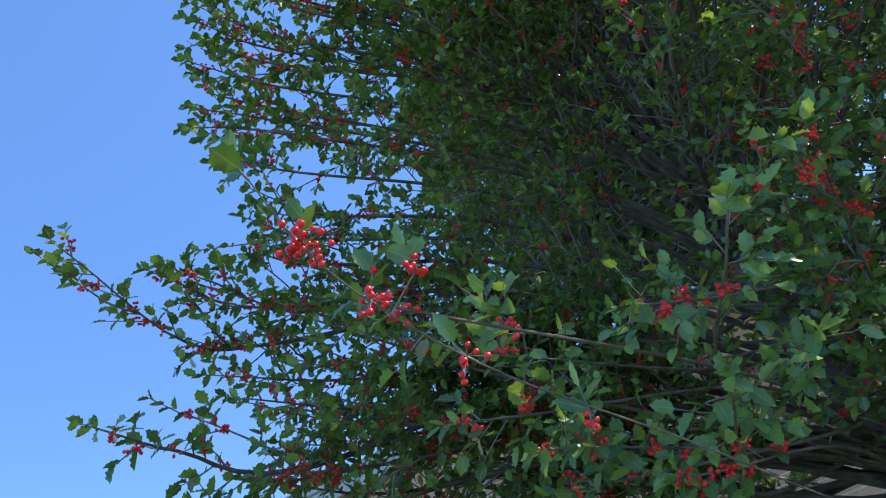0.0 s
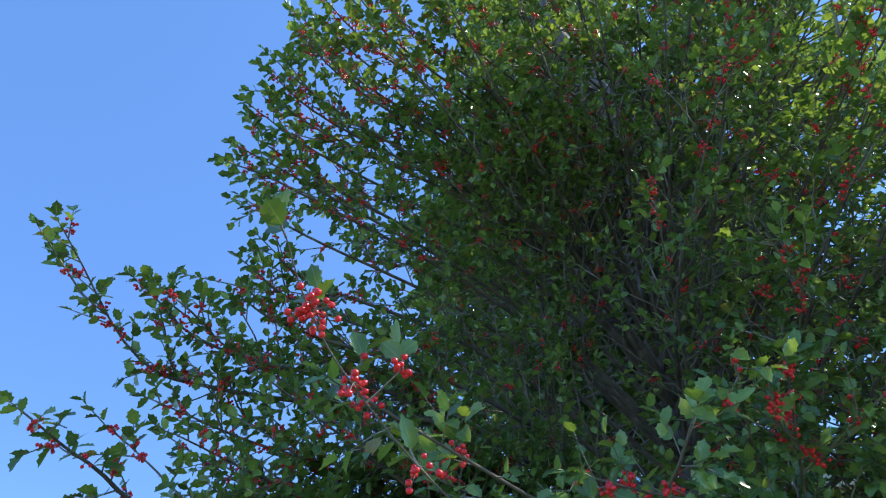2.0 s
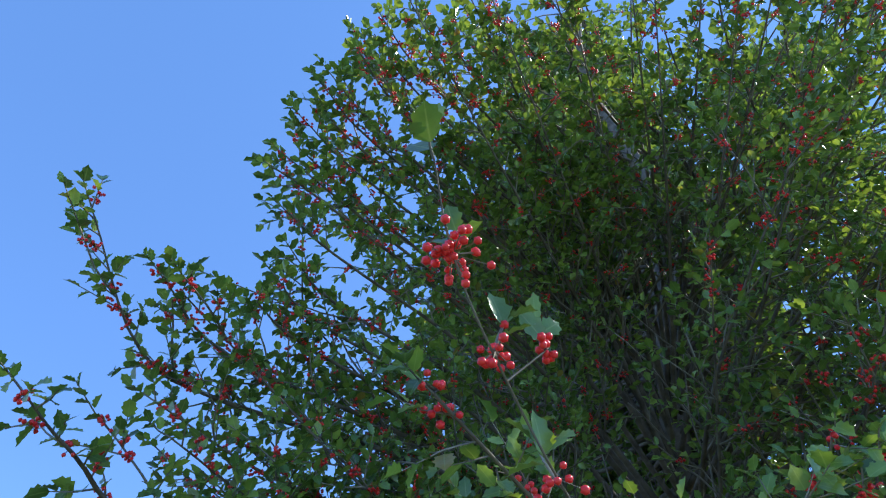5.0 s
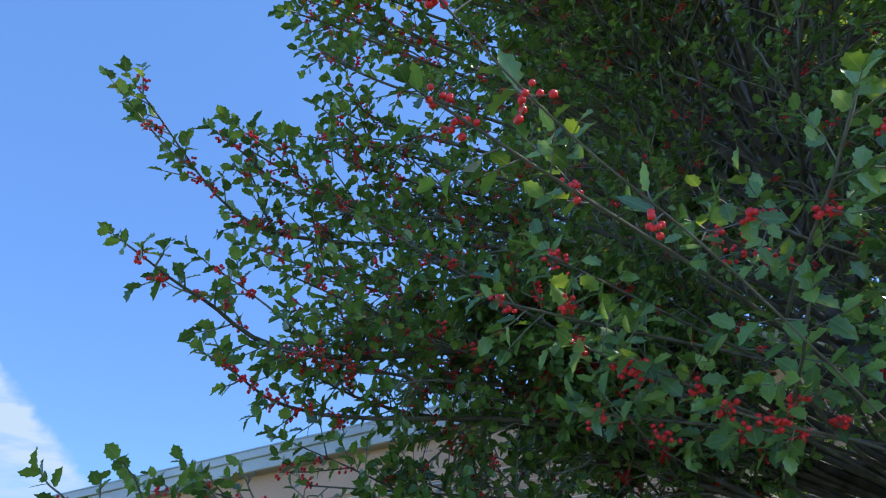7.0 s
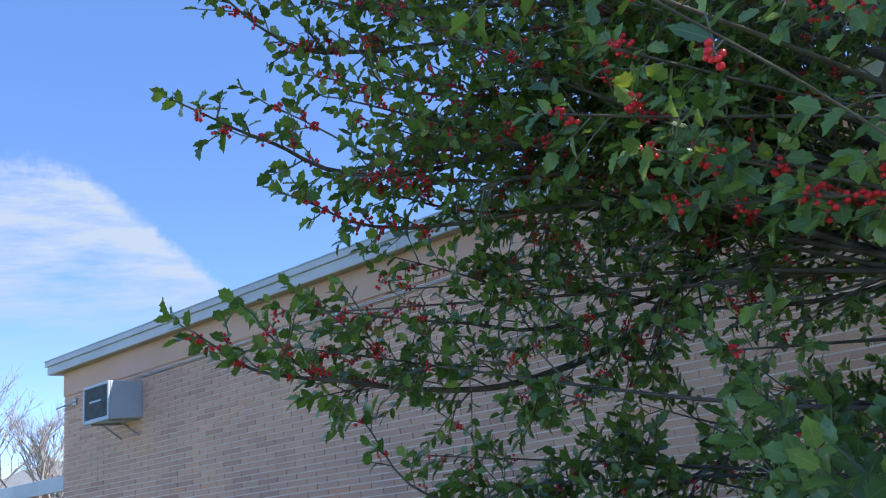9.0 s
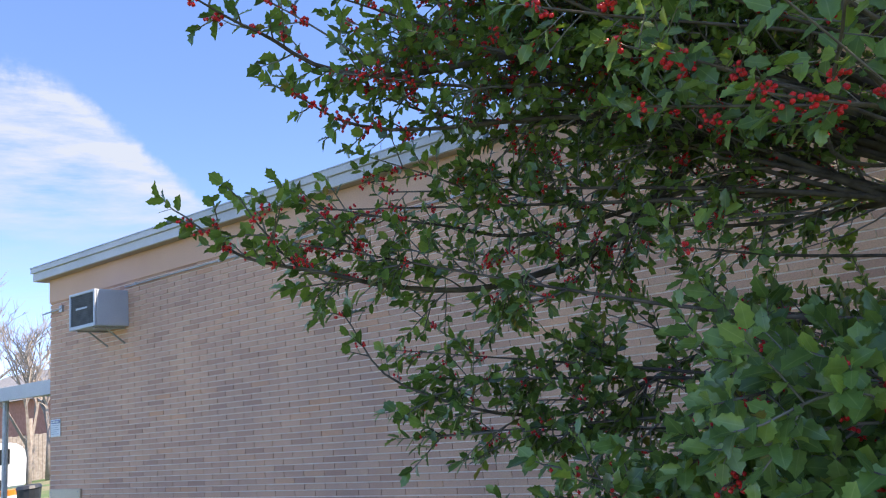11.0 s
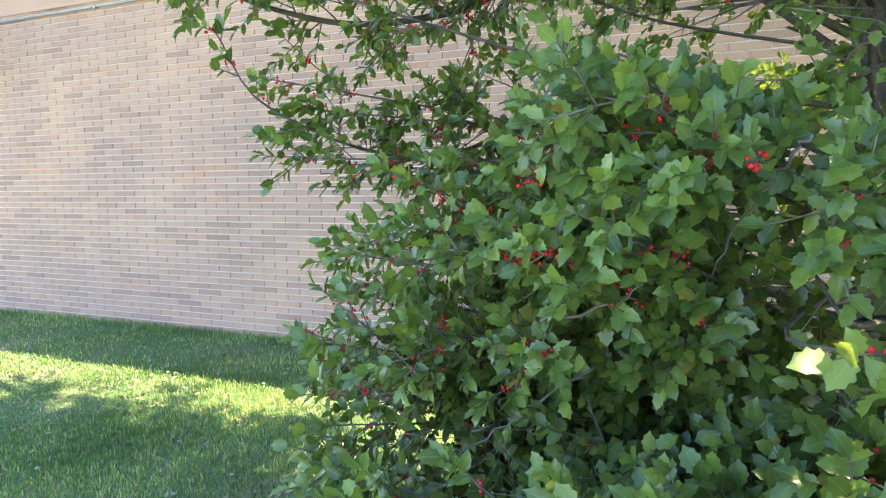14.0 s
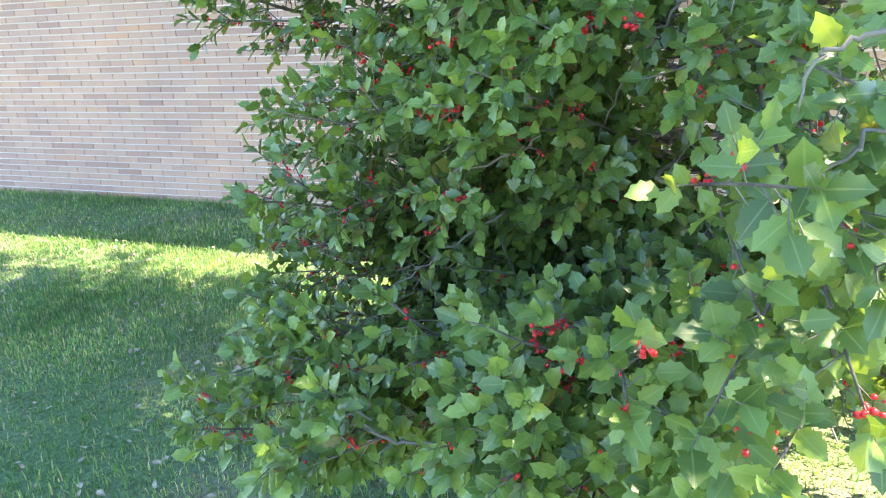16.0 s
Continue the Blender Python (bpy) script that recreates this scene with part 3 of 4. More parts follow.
LIMBS_TOP = [
    [(6.4, -3.7, 4.0), (5.80, -4.35, 4.20), (5.63, -4.63, 4.27)],
    [(6.4, -3.7, 4.1), (5.80, -4.30, 4.32), (5.62, -4.57, 4.42)],
    [(6.4, -3.7, 4.3), (5.85, -4.35, 4.50), (5.68, -4.62, 4.58)],
    [(6.6, -3.7, 4.2), (6.10, -4.30, 4.45), (5.86, -4.62, 4.58)],
    [(6.8, -3.7, 4.3), (6.40, -4.20, 4.55), (6.18, -4.54, 4.68)],
    [(7.0, -3.7, 4.4), (6.70, -4.10, 4.60), (6.54, -4.43, 4.72)],
    [(7.3, -3.7, 4.5), (7.10, -4.30, 4.75), (7.02, -4.66, 4.93)],
    [(7.6, -3.7, 4.5), (7.55, -4.30, 4.70), (7.50, -4.70, 4.80)],
    [(6.0, -3.6, 2.5), (5.40, -4.20, 2.50), (5.34, -4.56, 2.52)],
]
LIMBS_LOW = [
    [(6.26, -3.35, 2.53), (6.10, -3.36, 2.51), (5.83, -3.41, 2.33), (5.69, -3.48, 2.21), (5.52, -3.58, 2.15), (5.35, -3.77, 2.11), (5.20, -3.98, 2.13), (5.15, -4.22, 2.16), (5.09, -4.43, 2.19), (5.06, -4.53, 2.25), (5.04, -4.60, 2.30)],
    [(6.4, -3.2, 2.4), (5.61, -3.70, 2.25), (5.40, -4.00, 2.27), (5.15, -4.30, 2.34)],
    [(6.2, -3.2, 1.9), (5.5, -3.5, 1.70), (5.15, -3.90, 1.84), (5.04, -4.06, 2.10)],
]
# tips of the lower limbs, each with a straight run from the trunk
TIPS_LOW = [
    (5.25, -3.90, 1.69), (5.52, -3.96, 1.44), (5.57, -4.06, 1.33), (5.48, -4.16, 1.19), (5.56, -4.27, 1.09), (5.60, -4.24, 1.01),
    (5.70, -4.44, 0.91), (5.70, -4.58, 0.80), (5.59, -4.62, 0.74), (5.82, -4.70, 0.73), (5.67, -3.99, 1.53), (5.94, -4.26, 1.44),
    (6.02, -4.11, 1.62), (6.16, -4.24, 1.45), (5.79, -4.20, 1.27), (6.03, -4.26, 1.26), (6.38, -4.22, 1.28), (6.24, -4.00, 1.55),
    (6.49, -4.12, 1.62), (6.64, -4.42, 1.62), (6.24, -4.12, 1.44), (6.50, -4.26, 1.10), (6.22, -4.24, 0.98), (5.88, -4.52, 0.82),
    (6.07, -4.55, 0.94), (6.26, -4.64, 0.96), (6.33, -4.50, 0.99), (6.37, -4.73, 0.97), (5.96, -4.70, 0.79), (6.17, -4.71, 0.81),
    (6.35, -4.80, 0.88), (6.48, -4.55, 1.06), (6.52, -4.70, 0.90), (6.64, -4.56, 1.17), (6.82, -4.82, 1.25), (6.81, -4.73, 1.37),
    (6.85, -4.66, 1.46), (6.79, -4.54, 1.61), (6.60, -4.65, 1.07), (6.73, -4.75, 1.12), (6.63, -4.88, 0.99), (6.45, -4.79, 0.86),
    (6.16, -4.32, 1.81), (6.30, -4.40, 1.80), (6.34, -4.40, 1.74), (6.04, -4.15, 1.71), (5.92, -4.18, 1.66), (5.72, -4.16, 1.63),
    (5.66, -4.20, 1.43), (5.93, -4.33, 1.47), (6.09, -4.24, 1.57), (6.24, -4.40, 1.62), (6.30, -4.41, 1.51), (6.15, -4.43, 1.48),
    (6.22, -4.44, 1.42), (5.22, -3.81, 1.85), (5.09, -3.79, 1.95), (5.23, -3.68, 1.68), (5.31, -3.68, 1.44), (5.36, -3.79, 1.26),
    (6.11, -4.24, 1.75), (5.80, -4.14, 1.52), (5.36, -3.94, 1.07), (5.44, -3.94, 0.93), (5.45, -4.10, 0.83), (5.56, -4.16, 0.72),
    (5.55, -3.92, 0.83), (5.71, -4.01, 0.73), (5.66, -4.19, 0.67), (5.85, -4.10, 0.66), (5.89, -3.88, 0.82), (5.59, -3.83, 0.99),
    (6.04, -4.10, 0.75), (5.83, -3.85, 0.98), (5.27, -3.90, 1.14), (6.18, -4.11, 0.89), (6.09, -4.07, 1.04), (6.25, -4.10, 1.18),
    (5.09, -4.10, 2.37), (5.21, -3.97, 2.42), (5.06, -4.23, 2.26), (5.45, -3.82, 2.40),
]
# tips of the upper limbs on the open side and at the top
TIPS_HIGH = [
    (5.34, -4.52, 3.14), (5.39, -4.23, 3.49), (5.38, -4.24, 3.19), (5.95, -4.80, 4.78), (6.30, -4.83, 4.90), (6.65, -4.86, 4.88),
    (6.98, -4.91, 4.93), (7.28, -4.91, 4.83), (7.56, -4.92, 4.72), (6.41, -4.67, 4.63), (6.73, -4.72, 4.60), (7.00, -4.76, 4.44),
    (7.22, -4.75, 4.24), (7.37, -4.86, 4.21), (5.81, -4.74, 4.47), (6.10, -4.74, 4.55),
    (5.17, -4.07, 2.97), (5.27, -4.08, 3.10), (5.40, -3.97, 3.04), (5.40, -4.08, 3.20), (5.58, -3.97, 3.17), (5.68, -3.86, 3.06),
    (5.72, -4.01, 3.29), (5.83, -3.91, 3.20), (5.29, -3.96, 2.92), (5.52, -4.11, 3.30), (5.93, -3.81, 3.08),
]
# bare grey wood that shows between the leaves
BARE = [
    [(6.60, -4.27, 1.70), (6.56, -4.27, 1.64), (6.51, -4.25, 1.56), (6.46, -4.23, 1.49), (6.42, -4.18, 1.38)],
    [(6.84, -4.80, 1.62), (6.78, -4.82, 1.61), (6.74, -4.83, 1.58), (6.73, -4.85, 1.53)],
    [(6.88, -4.72, 1.50), (6.81, -4.77, 1.47), (6.76, -4.81, 1.43)],
    [(6.27, -4.04, 1.23), (6.15, -4.17, 1.17), (6.04, -4.30, 1.10), (5.94, -4.41, 1.03)],
    [(6.11, -4.33, 1.33), (6.23, -4.37, 1.37), (6.33, -4.37, 1.42)],
    [(6.81, -4.84, 1.20), (6.81, -4.82, 1.25), (6.79, -4.74, 1.30)],
    [(6.20, -4.65, 0.84), (6.08, -4.67, 0.82), (5.95, -4.61, 0.83), (5.71, -4.61, 0.74), (5.57, -4.66, 0.74)],
    [(6.62, -4.62, 1.15), (6.56, -4.65, 1.08), (6.47, -4.64, 0.99)],
]
# sprays that hang out towards the path, low and high
SPRAYS_LOW = [
    (6.71, -5.02, 1.47), (6.65, -5.00, 1.18), (6.72, -4.86, 1.24), (6.73, -5.02, 1.15), (6.82, -4.96, 1.20), (6.84, -4.85, 1.33),
    (6.81, -4.80, 1.55), (6.55, -4.86, 1.10),
]
SPRAYS_HIGH = [
    (6.09, -5.06, 2.40), (6.13, -4.66, 2.28), (6.33, -4.60, 2.46), (6.03, -4.71, 2.36), (6.54, -4.65, 2.27), (6.63, -4.69, 2.58),
    (6.36, -4.74, 2.39), (6.50, -4.85, 2.40), (6.40, -4.72, 2.24), (6.29, -4.58, 2.18), (6.19, -4.59, 2.27), (6.09, -4.50, 2.25),
    (6.09, -4.60, 2.49), (6.08, -4.25, 2.04),
]
# a lone sprig that hangs out in front
SPRIG = [(6.5, -4.5, 2.05), (6.33, -4.95, 2.14), (6.22, -5.16, 2.21), (6.165, -5.27, 2.27), (6.14, -5.32, 2.32), (6.13, -5.36, 2.37)]
SPRIG_BUNCHES = [((6.14, -5.315, 2.322), 34, 0.0095), ((6.165, -5.27, 2.275), 16, 0.008), ((6.20, -5.24, 2.30), 9, 0.005), ((6.20, -5.19, 2.23), 9, 0.007), ((6.26, -5.08, 2.17), 7, 0.006)]


def reach(h):
    """How far the crown spreads from the trunk at a height."""
    return float(np.interp(h, [0, 0.4, 1.0, 2.2, 3.0, 4.2, 5.0, 6.0, 7.4], [1.25, 1.5, 1.6, 1.6, 1.7, 1.75, 1.7, 1.4, 0.4]))


def smooth_path(points, steps):
    """Points along a soft curve through the given ones."""
    pts = [Vector(p) for p in points]
    pts = [pts[0] * 2 - pts[1]] + pts + [pts[-1] * 2 - pts[-2]]
    out = []
    for k in range(1, len(pts) - 2):
        a, b, c, d = pts[k - 1:k + 3]
        for j in range(steps):
            u = j / steps
            out.append(0.5 * ((2 * b) + (c - a) * u + (2 * a - 5 * b + 4 * c - d) * u * u + (3 * b - a - 3 * c + d) * u ** 3))
    return out + [pts[-2]]


class Crown:
    """Collects the wood, leaves and berries of one tree."""

    def __init__(self, seed):
        self.rng = random.Random(seed)
        self.wood, self.leaf, self.berry = [], [], []
        self.close = False

    def clear(self, p):
        """The crown stays off a standing place beside it, further off higher up."""
        a, b = Vector((6.25, -5.60, 2.00)), Vector((6.55, -5.70, 1.58))
        u = max(0.0, min(1.0, (p - a).dot(b - a) / (b - a).length_squared))
        return (p - a.lerp(b, u)).length > (0.3 if self.close else float(np.interp(p.z, [1.3, 1.7, 2.2, 3.0], [0.55, 0.75, 1.15, 1.3])))

    def twig(self, p, d, length, leaves, fruit, big=1.0):
        rng = self.rng
        if big == 1.0 and p.z > 2.9 and p.y < -2.7 and rng.random() < (0.55 if p.x < 7.6 else 0.4):
            return
        if p.x < 6.3 and p.y > -4.05 and 1.55 < p.z < 2.6 and rng.random() < 0.36:
            return
        q = p + d * length
        if not (self.clear(p) and self.clear(q)) or min(p.z, q.z) < 0.1:
            return
        bend = p.lerp(q, 0.5) + Vector((rng.uniform(-1, 1), rng.uniform(-1, 1), rng.uniform(-1, 1))) * length * 0.06
        near = (p - Vector((6.4, -5.5, 1.8))).length < 1.9
        fine = 0.55 if self.close else 1.0
        self.wood += [(p, bend, 0.0026 * fine, 0.0021 * fine), (bend, q, 0.0021 * fine, 0.0013 * fine)] if near else [(p, q, 0.0026, 0.0013)]
        side = d.orthogonal().normalized()
        turn = rng.uniform(0, 6.28)
        for k in range(leaves):
            u = 0.32 + 0.68 * (k + rng.uniform(-0.3, 0.3)) / max(leaves - 1, 1)
            turn += 2.4 + rng.uniform(-0.4, 0.4)
            out = Matrix.Rotation(turn, 3, d) @ side
            spread = 0.4 + 0.7 * (1 - u)
            ax = (d * (1 - 0.55 * spread) + out * spread + Vector((0, 0, -0.08))).normalized()
            face = Vector((p.x - TRUNK.x, p.y - TRUNK.y, 0)).normalized() * float(np.interp(p.z, [1.7, 2.4, 3.0], [1.3, 0.85, 0.35]))
            up = (Vector((0, 0, 0.8)) + face + Vector((rng.gauss(0, 0.42), rng.gauss(0, 0.42), rng.gauss(0, 0.3))))
            self.leaf.append((p.lerp(q, min(u, 1.0)), ax, up, big * rng.uniform(0.042, 0.066) * float(np.interp(p.z, [1.2, 1.8, 2.2, 2.6, 4.9, 5.6], [0.86, 0.84, 0.72, 0.62, 0.66, 1.1]))))
        if fruit:
            at = p.lerp(q, rng.uniform(0.0, 0.4))
            for _ in range(rng.randint(5, 14) if at.z > 1.9 else rng.randint(1, 7)):
                o = Vector((rng.gauss(0, 1), rng.gauss(0, 1), rng.gauss(0, 1))).normalized()
                b = at + o * rng.uniform(0.006, 0.016) + d * rng.uniform(-0.016, 0.016)
                if near:
                    self.wood.append((at, b, 0.0008, 0.0007))
                self.berry.append((b, rng.uniform(0.0042, 0.0056)))

    def branch(self, p, d, length, density, fruit):
        """A leafy side branch with alternate twigs."""
        rng = self.rng
        pts, dirs = [p], [d]
        steps = max(3, int(length / 0.09))
        for _ in range(steps):
            d = (d + Vector((rng.gauss(0, 0.12), rng.gauss(0, 0.12), rng.gauss(0.02, 0.10)))).normalized()
            p = p + d * (length / steps)
            pts.append(p)
            dirs.append(d)
        if not all(self.clear(x) for x in pts):
            return
        r1 = 0.0012 if self.close else 0.0026
        r0 = r1 + (0.002 if self.close else 0.006) * length
        for k in range(steps):
            f = 1 - k / steps
            self.wood.append((pts[k], pts[k + 1], r1 + (r0 - r1) * f, r1 + (r0 - r1) * (f - 1 / steps)))
            for _ in range(2):
                if rng.random() > density * (0.45 + 0.75 * (k + 1) / steps):
                    continue
                out = dirs[k].cross(Vector((rng.gauss(0, 1), rng.gauss(0, 1), rng.gauss(0, 1)))).normalized()
                td = (dirs[k] * 0.75 + out * 0.85 + Vector((0, 0, 0.12))).normalized()
                self.twig(pts[k].lerp(pts[k + 1], rng.random()), td, rng.uniform(0.06, 0.16), rng.randint(5, 8), rng.random() < fruit)
        self.twig(pts[-1], dirs[-1], rng.uniform(0.08, 0.16), rng.randint(7, 11), rng.random() < fruit * 1.3)

    def spray(self, pts, big, fruit):
        """Large leaves and berry bunches along the last stretch of a limb."""
        rng = self.rng
        total = sum((b - a).length for a, b in zip(pts, pts[1:]))
        done, nxt = 0.0, total - 0.3
        for a, b in zip(pts, pts[1:]):
            seg, d = (b - a).length, (b - a).normalized()
            while nxt < done + seg:
                out = d.cross(Vector((rng.gauss(0, 1), rng.gauss(0, 1), rng.gauss(0, 1)))).normalized()
                self.twig(a.lerp(b, (nxt - done) / seg), (d * 0.6 + out * 0.8 + Vector((0, 0, 0.1))).normalized(), rng.uniform(0.05, 0.11),
                          rng.randint(3, 5), rng.random() < fruit, big)
                nxt += rng.uniform(0.025, 0.05)
            done += seg
        self.twig(pts[-1], (pts[-1] - pts[-2]).normalized(), 0.06, 6, rng.random() < 2 * fruit, big)

    def limb(self, pts, density, fruit, start=0.3, spread=1.0, gap=0.085, shoot=0.3, p_sub=0.22):
        """Side branches all along a limb, shorter towards its tip."""
        rng = self.rng
        total = sum((b - a).length for a, b in zip(pts, pts[1:]))
        done, nxt = 0.0, total * start
        for a, b in zip(pts, pts[1:]):
            seg = (b - a).length
            d = (b - a).normalized()
            while nxt < done + seg:
                u = nxt / total
                out = d.cross(Vector((rng.gauss(0, 1), rng.gauss(0, 1), rng.gauss(0, 1)))).normalized()
                bd = (d * 0.7 + out * 0.8 + Vector((0, 0, 0.08))).normalized()
                if total - nxt < shoot:
                    inner = (total - nxt) / shoot
                    if inner > 0.35 and p_sub > rng.random():
                        self.branch(a.lerp(b, (nxt - done) / seg), (bd + d * 0.5).normalized(), 0.10 + 0.16 * inner, 1.0, fruit * 2)
                    self.twig(a.lerp(b, (nxt - done) / seg), bd, rng.uniform(0.045, 0.095) * (1 + 0.5 * inner), rng.randint(4, 6), rng.random() < fruit * 3.0, 1.08 if a.z > 2.5 else 1.01)
                    nxt += rng.uniform(0.026, 0.048)
                    continue
                self.branch(a.lerp(b, (nxt - done) / seg), bd, spread * (0.03 + 0.76 * (1 - u) ** 1.75) * rng.uniform(0.75, 1.25), density, fruit)
                nxt += gap * rng.uniform(0.6, 1.4) * (1 + 1.3 * u * u)
            done += seg
        self.twig(pts[-1], (pts[-1] - pts[-2]).normalized(), 0.07, 6, rng.random() < fruit)


def leaf_shape():
    """The outline of a spiny holly leaf, folded along its midrib."""
    half = [(0.08, 0.15), (0.19, 0.33), (0.31, 0.28), (0.46, 0.40), (0.58, 0.29), (0.73, 0.31), (0.85, 0.12)]
    rib = [(0.0, 0.0), (0.21, 0.0), (0.49, 0.0), (0.78, 0.0), (1.0, 0.0)]
    lift = [0.02, 0.10, 0.06, 0.12, 0.06, 0.09, 0.0]
    v = [(x, 0, -0.12 * x * x) for x, _ in rib]
    v += [(x, y * 0.86, z - 0.12 * x * x) for (x, y), z in zip(half, lift)]
    v += [(x, -y * 0.86, z * 0.8 - 0.12 * x * x) for (x, y), z in zip(half, lift)]
    tri = []
    for o, flip in ((5, False), (12, True)):
        f = [(0, 1, o + 1), (0, o + 1, o), (1, o + 2, o + 1), (1, 2, o + 3), (1, o + 3, o + 2), (2, o + 4, o + 3),
             (2, 3, o + 5), (2, o + 5, o + 4), (3, o + 6, o + 5), (3, 4, o + 6)]
        tri += [t[::-1] if flip else t for t in f]
    return np.array(v), np.array(tri)


def far_leaf_shape():
    v = [(0, 0, 0), (0.5, 0, -0.03), (1, 0, -0.12)]
    v += [(0.20, 0.29, 0.08), (0.40, 0.27, 0.05), (0.66, 0.34, 0.08), (0.20, -0.29, 0.07), (0.40, -0.27, 0.05), (0.66, -0.34, 0.06)]
    tri = [(0, 4, 3), (0, 1, 4), (1, 5, 4), (1, 2, 5), (0, 6, 7), (0, 7, 1), (1, 7, 8), (1, 8, 2)]
    return np.array(v), np.array(tri)


def distant_leaf_shape():
    v = [(0, 0, 0), (1, 0, -0.1), (0.28, 0.31, 0.07), (0.70, 0.30, 0.05), (0.28, -0.31, 0.06), (0.70, -0.30, 0.05)]
    return np.array(v), np.array([(0, 3, 2), (0, 1, 3), (0, 4, 5), (0, 5, 1)])


def small_ball_shape():
    v = [(1, 0, 0), (-1, 0, 0), (0, 1, 0), (0, -1, 0), (0, 0, 1), (0, 0, -1)]
    f = [(0, 2, 4), (2, 1, 4), (1, 3, 4), (3, 0, 4), (2, 0, 5), (1, 2, 5), (3, 1, 5), (0, 3, 5)]
    return np.array(v, dtype=float) * 1.12, np.array(f)


def ball_shape():
    bm = bmesh.new()
    bmesh.ops.create_icosphere(bm, subdivisions=1, radius=1)
    bm.verts.ensure_lookup_table()
    v = np.array([tuple(p.co) for p in bm.verts])
    f = np.array([[p.index for p in q.verts] for q in bm.faces])
    bm.free()
    return v, f


def build_holly():
    rng = random.Random(11)
    crown = Crown(7)
    tree = thing("holly_tree", "tall holly tree with spiny dark green leaves and red berry clusters", "tree", (0, 0, 0))
    # stem raised to 9.6 m to bear the hidden limbs that shade the lawn
    stem = [TRUNK + Vector((0.10 * math.sin(k * 0.9), 0.08 * math.cos(k * 1.1), k * 0.6)) for k in range(17)]
    part("trunk", tube([(p.x, p.y, p.z - (0.1 if k == 0 else 0)) for k, p in enumerate(stem)], [0.095 - 0.005 * k for k in range(17)], 12), BARK, tree)

    def on_trunk(h):
        k = min(int(h / 0.6), 15)
        return stem[k].lerp(stem[k + 1], h / 0.6 - k)

    def add_limb(points, r0, density, fruit, start, spread, gap, shoot=0.3, p_sub=0.22):
        pts = smooth_path(points, 5)
        n = len(pts)
        part("limb", tube(pts, [r0 * (1 - k / n) ** 1.5 + 0.0018 for k in range(n)], 7), BARK, tree)
        crown.limb(pts, density, fruit, start, spread, gap, shoot, p_sub)

    def trimmed(points, cut):
        """The same limb, a little shorter, for the end twig to fill."""
        a, b = Vector(points[-2]), Vector(points[-1])
        return points[:-1] + [tuple(b + (a - b).normalized() * min(cut, (b - a).length * 0.7))]

    # lesser limbs between each pair of neighbours
    def between(group, cut):
        out = []
        for p, q in zip(group, group[1:]):
            if len(p) == len(q):
                out.append(trimmed([tuple((Vector(a) + Vector(b)) / 2) for a, b in zip(p, q)], cut))
        return out

    for pts in between(LIMBS_HIGH[8:], 0.03) + between(LIMBS_TOP[:8], 0.03):
        add_limb([tuple(on_trunk(pts[0][2] - 0.5))] + pts, 0.011, 0.9, 0.2, 0.35, 0.85, 0.052)

    for group, base in ((LIMBS_HIGH, -0.5), (LIMBS_TOP, -0.6), (LIMBS_LOW, -0.3)):
        for pts in group:
            h = max(0.3, pts[0][2] + base)
            add_limb([tuple(on_trunk(h))] + trimmed(pts, 0.03), 0.024 if len(pts) > 6 else 0.013, 0.95, 0.24 if base < -0.4 else 0.17, 0.25, 0.95, 0.04, 0.55 if base < -0.4 else 0.4, 0.22 if base < -0.4 else 0.05)

    for k, tip in enumerate(TIPS_LOW):
        tip = Vector(tip)
        a = on_trunk(max(0.25, tip.z - 0.15 - 0.3 * (k % 3) / 2))
        sag = Vector((rng.uniform(-0.1, 0.1), rng.uniform(-0.1, 0.1), rng.uniform(-0.12, 0.06)))
        add_limb([tuple(a), tuple(a.lerp(tip, 0.5) + sag), tuple(tip)], 0.011, 0.95, 0.18, 0.5 if tip.z < 1.3 else 0.66, 0.8 if tip.z < 1.3 else 1.0, 0.042)

    for tip in TIPS_HIGH:
        tip = Vector(tip)
        a = on_trunk(tip.z - 0.9)
        add_limb([tuple(a), tuple(a.lerp(tip, 0.5) + Vector((0, 0, -0.08))), tuple(tip)], 0.011, 0.85, 0.25, 0.45, 0.7, 0.055)

    crown.close = True
    # the lone sprig: a thin bare stem, a few small leaves and heavy bunches near its tip
    stalk = smooth_path([tuple(on_trunk(2.0))] + SPRIG, 6)
    part("limb", tube(stalk, [0.0008 * (1 - k / len(stalk)) + 0.0006 for k in range(len(stalk))], 7), BARK, tree)
    crown.twig(Vector(SPRIG[-1]), (Vector(SPRIG[-1]) - Vector(SPRIG[-2])).normalized(), 0.02, 3, False, 0.85)
    for at, many, size in SPRIG_BUNCHES:
        at = Vector(at)
        root = min(stalk, key=lambda p: (p - at).length)
        crown.wood.append((root, at, 0.0011, 0.0009))
        for _ in range(many):
            b = at + Vector((rng.gauss(0, size), rng.gauss(0, size), rng.gauss(0, size)))
            crown.wood.append((at, b, 0.0005, 0.0005))
            crown.berry.append((b, rng.uniform(0.003, 0.0038)))
        crown.twig(at, Vector((rng.uniform(-0.4, 0.2), 0.2, 0.9)).normalized(), 0.035, 4, False, 0.75)
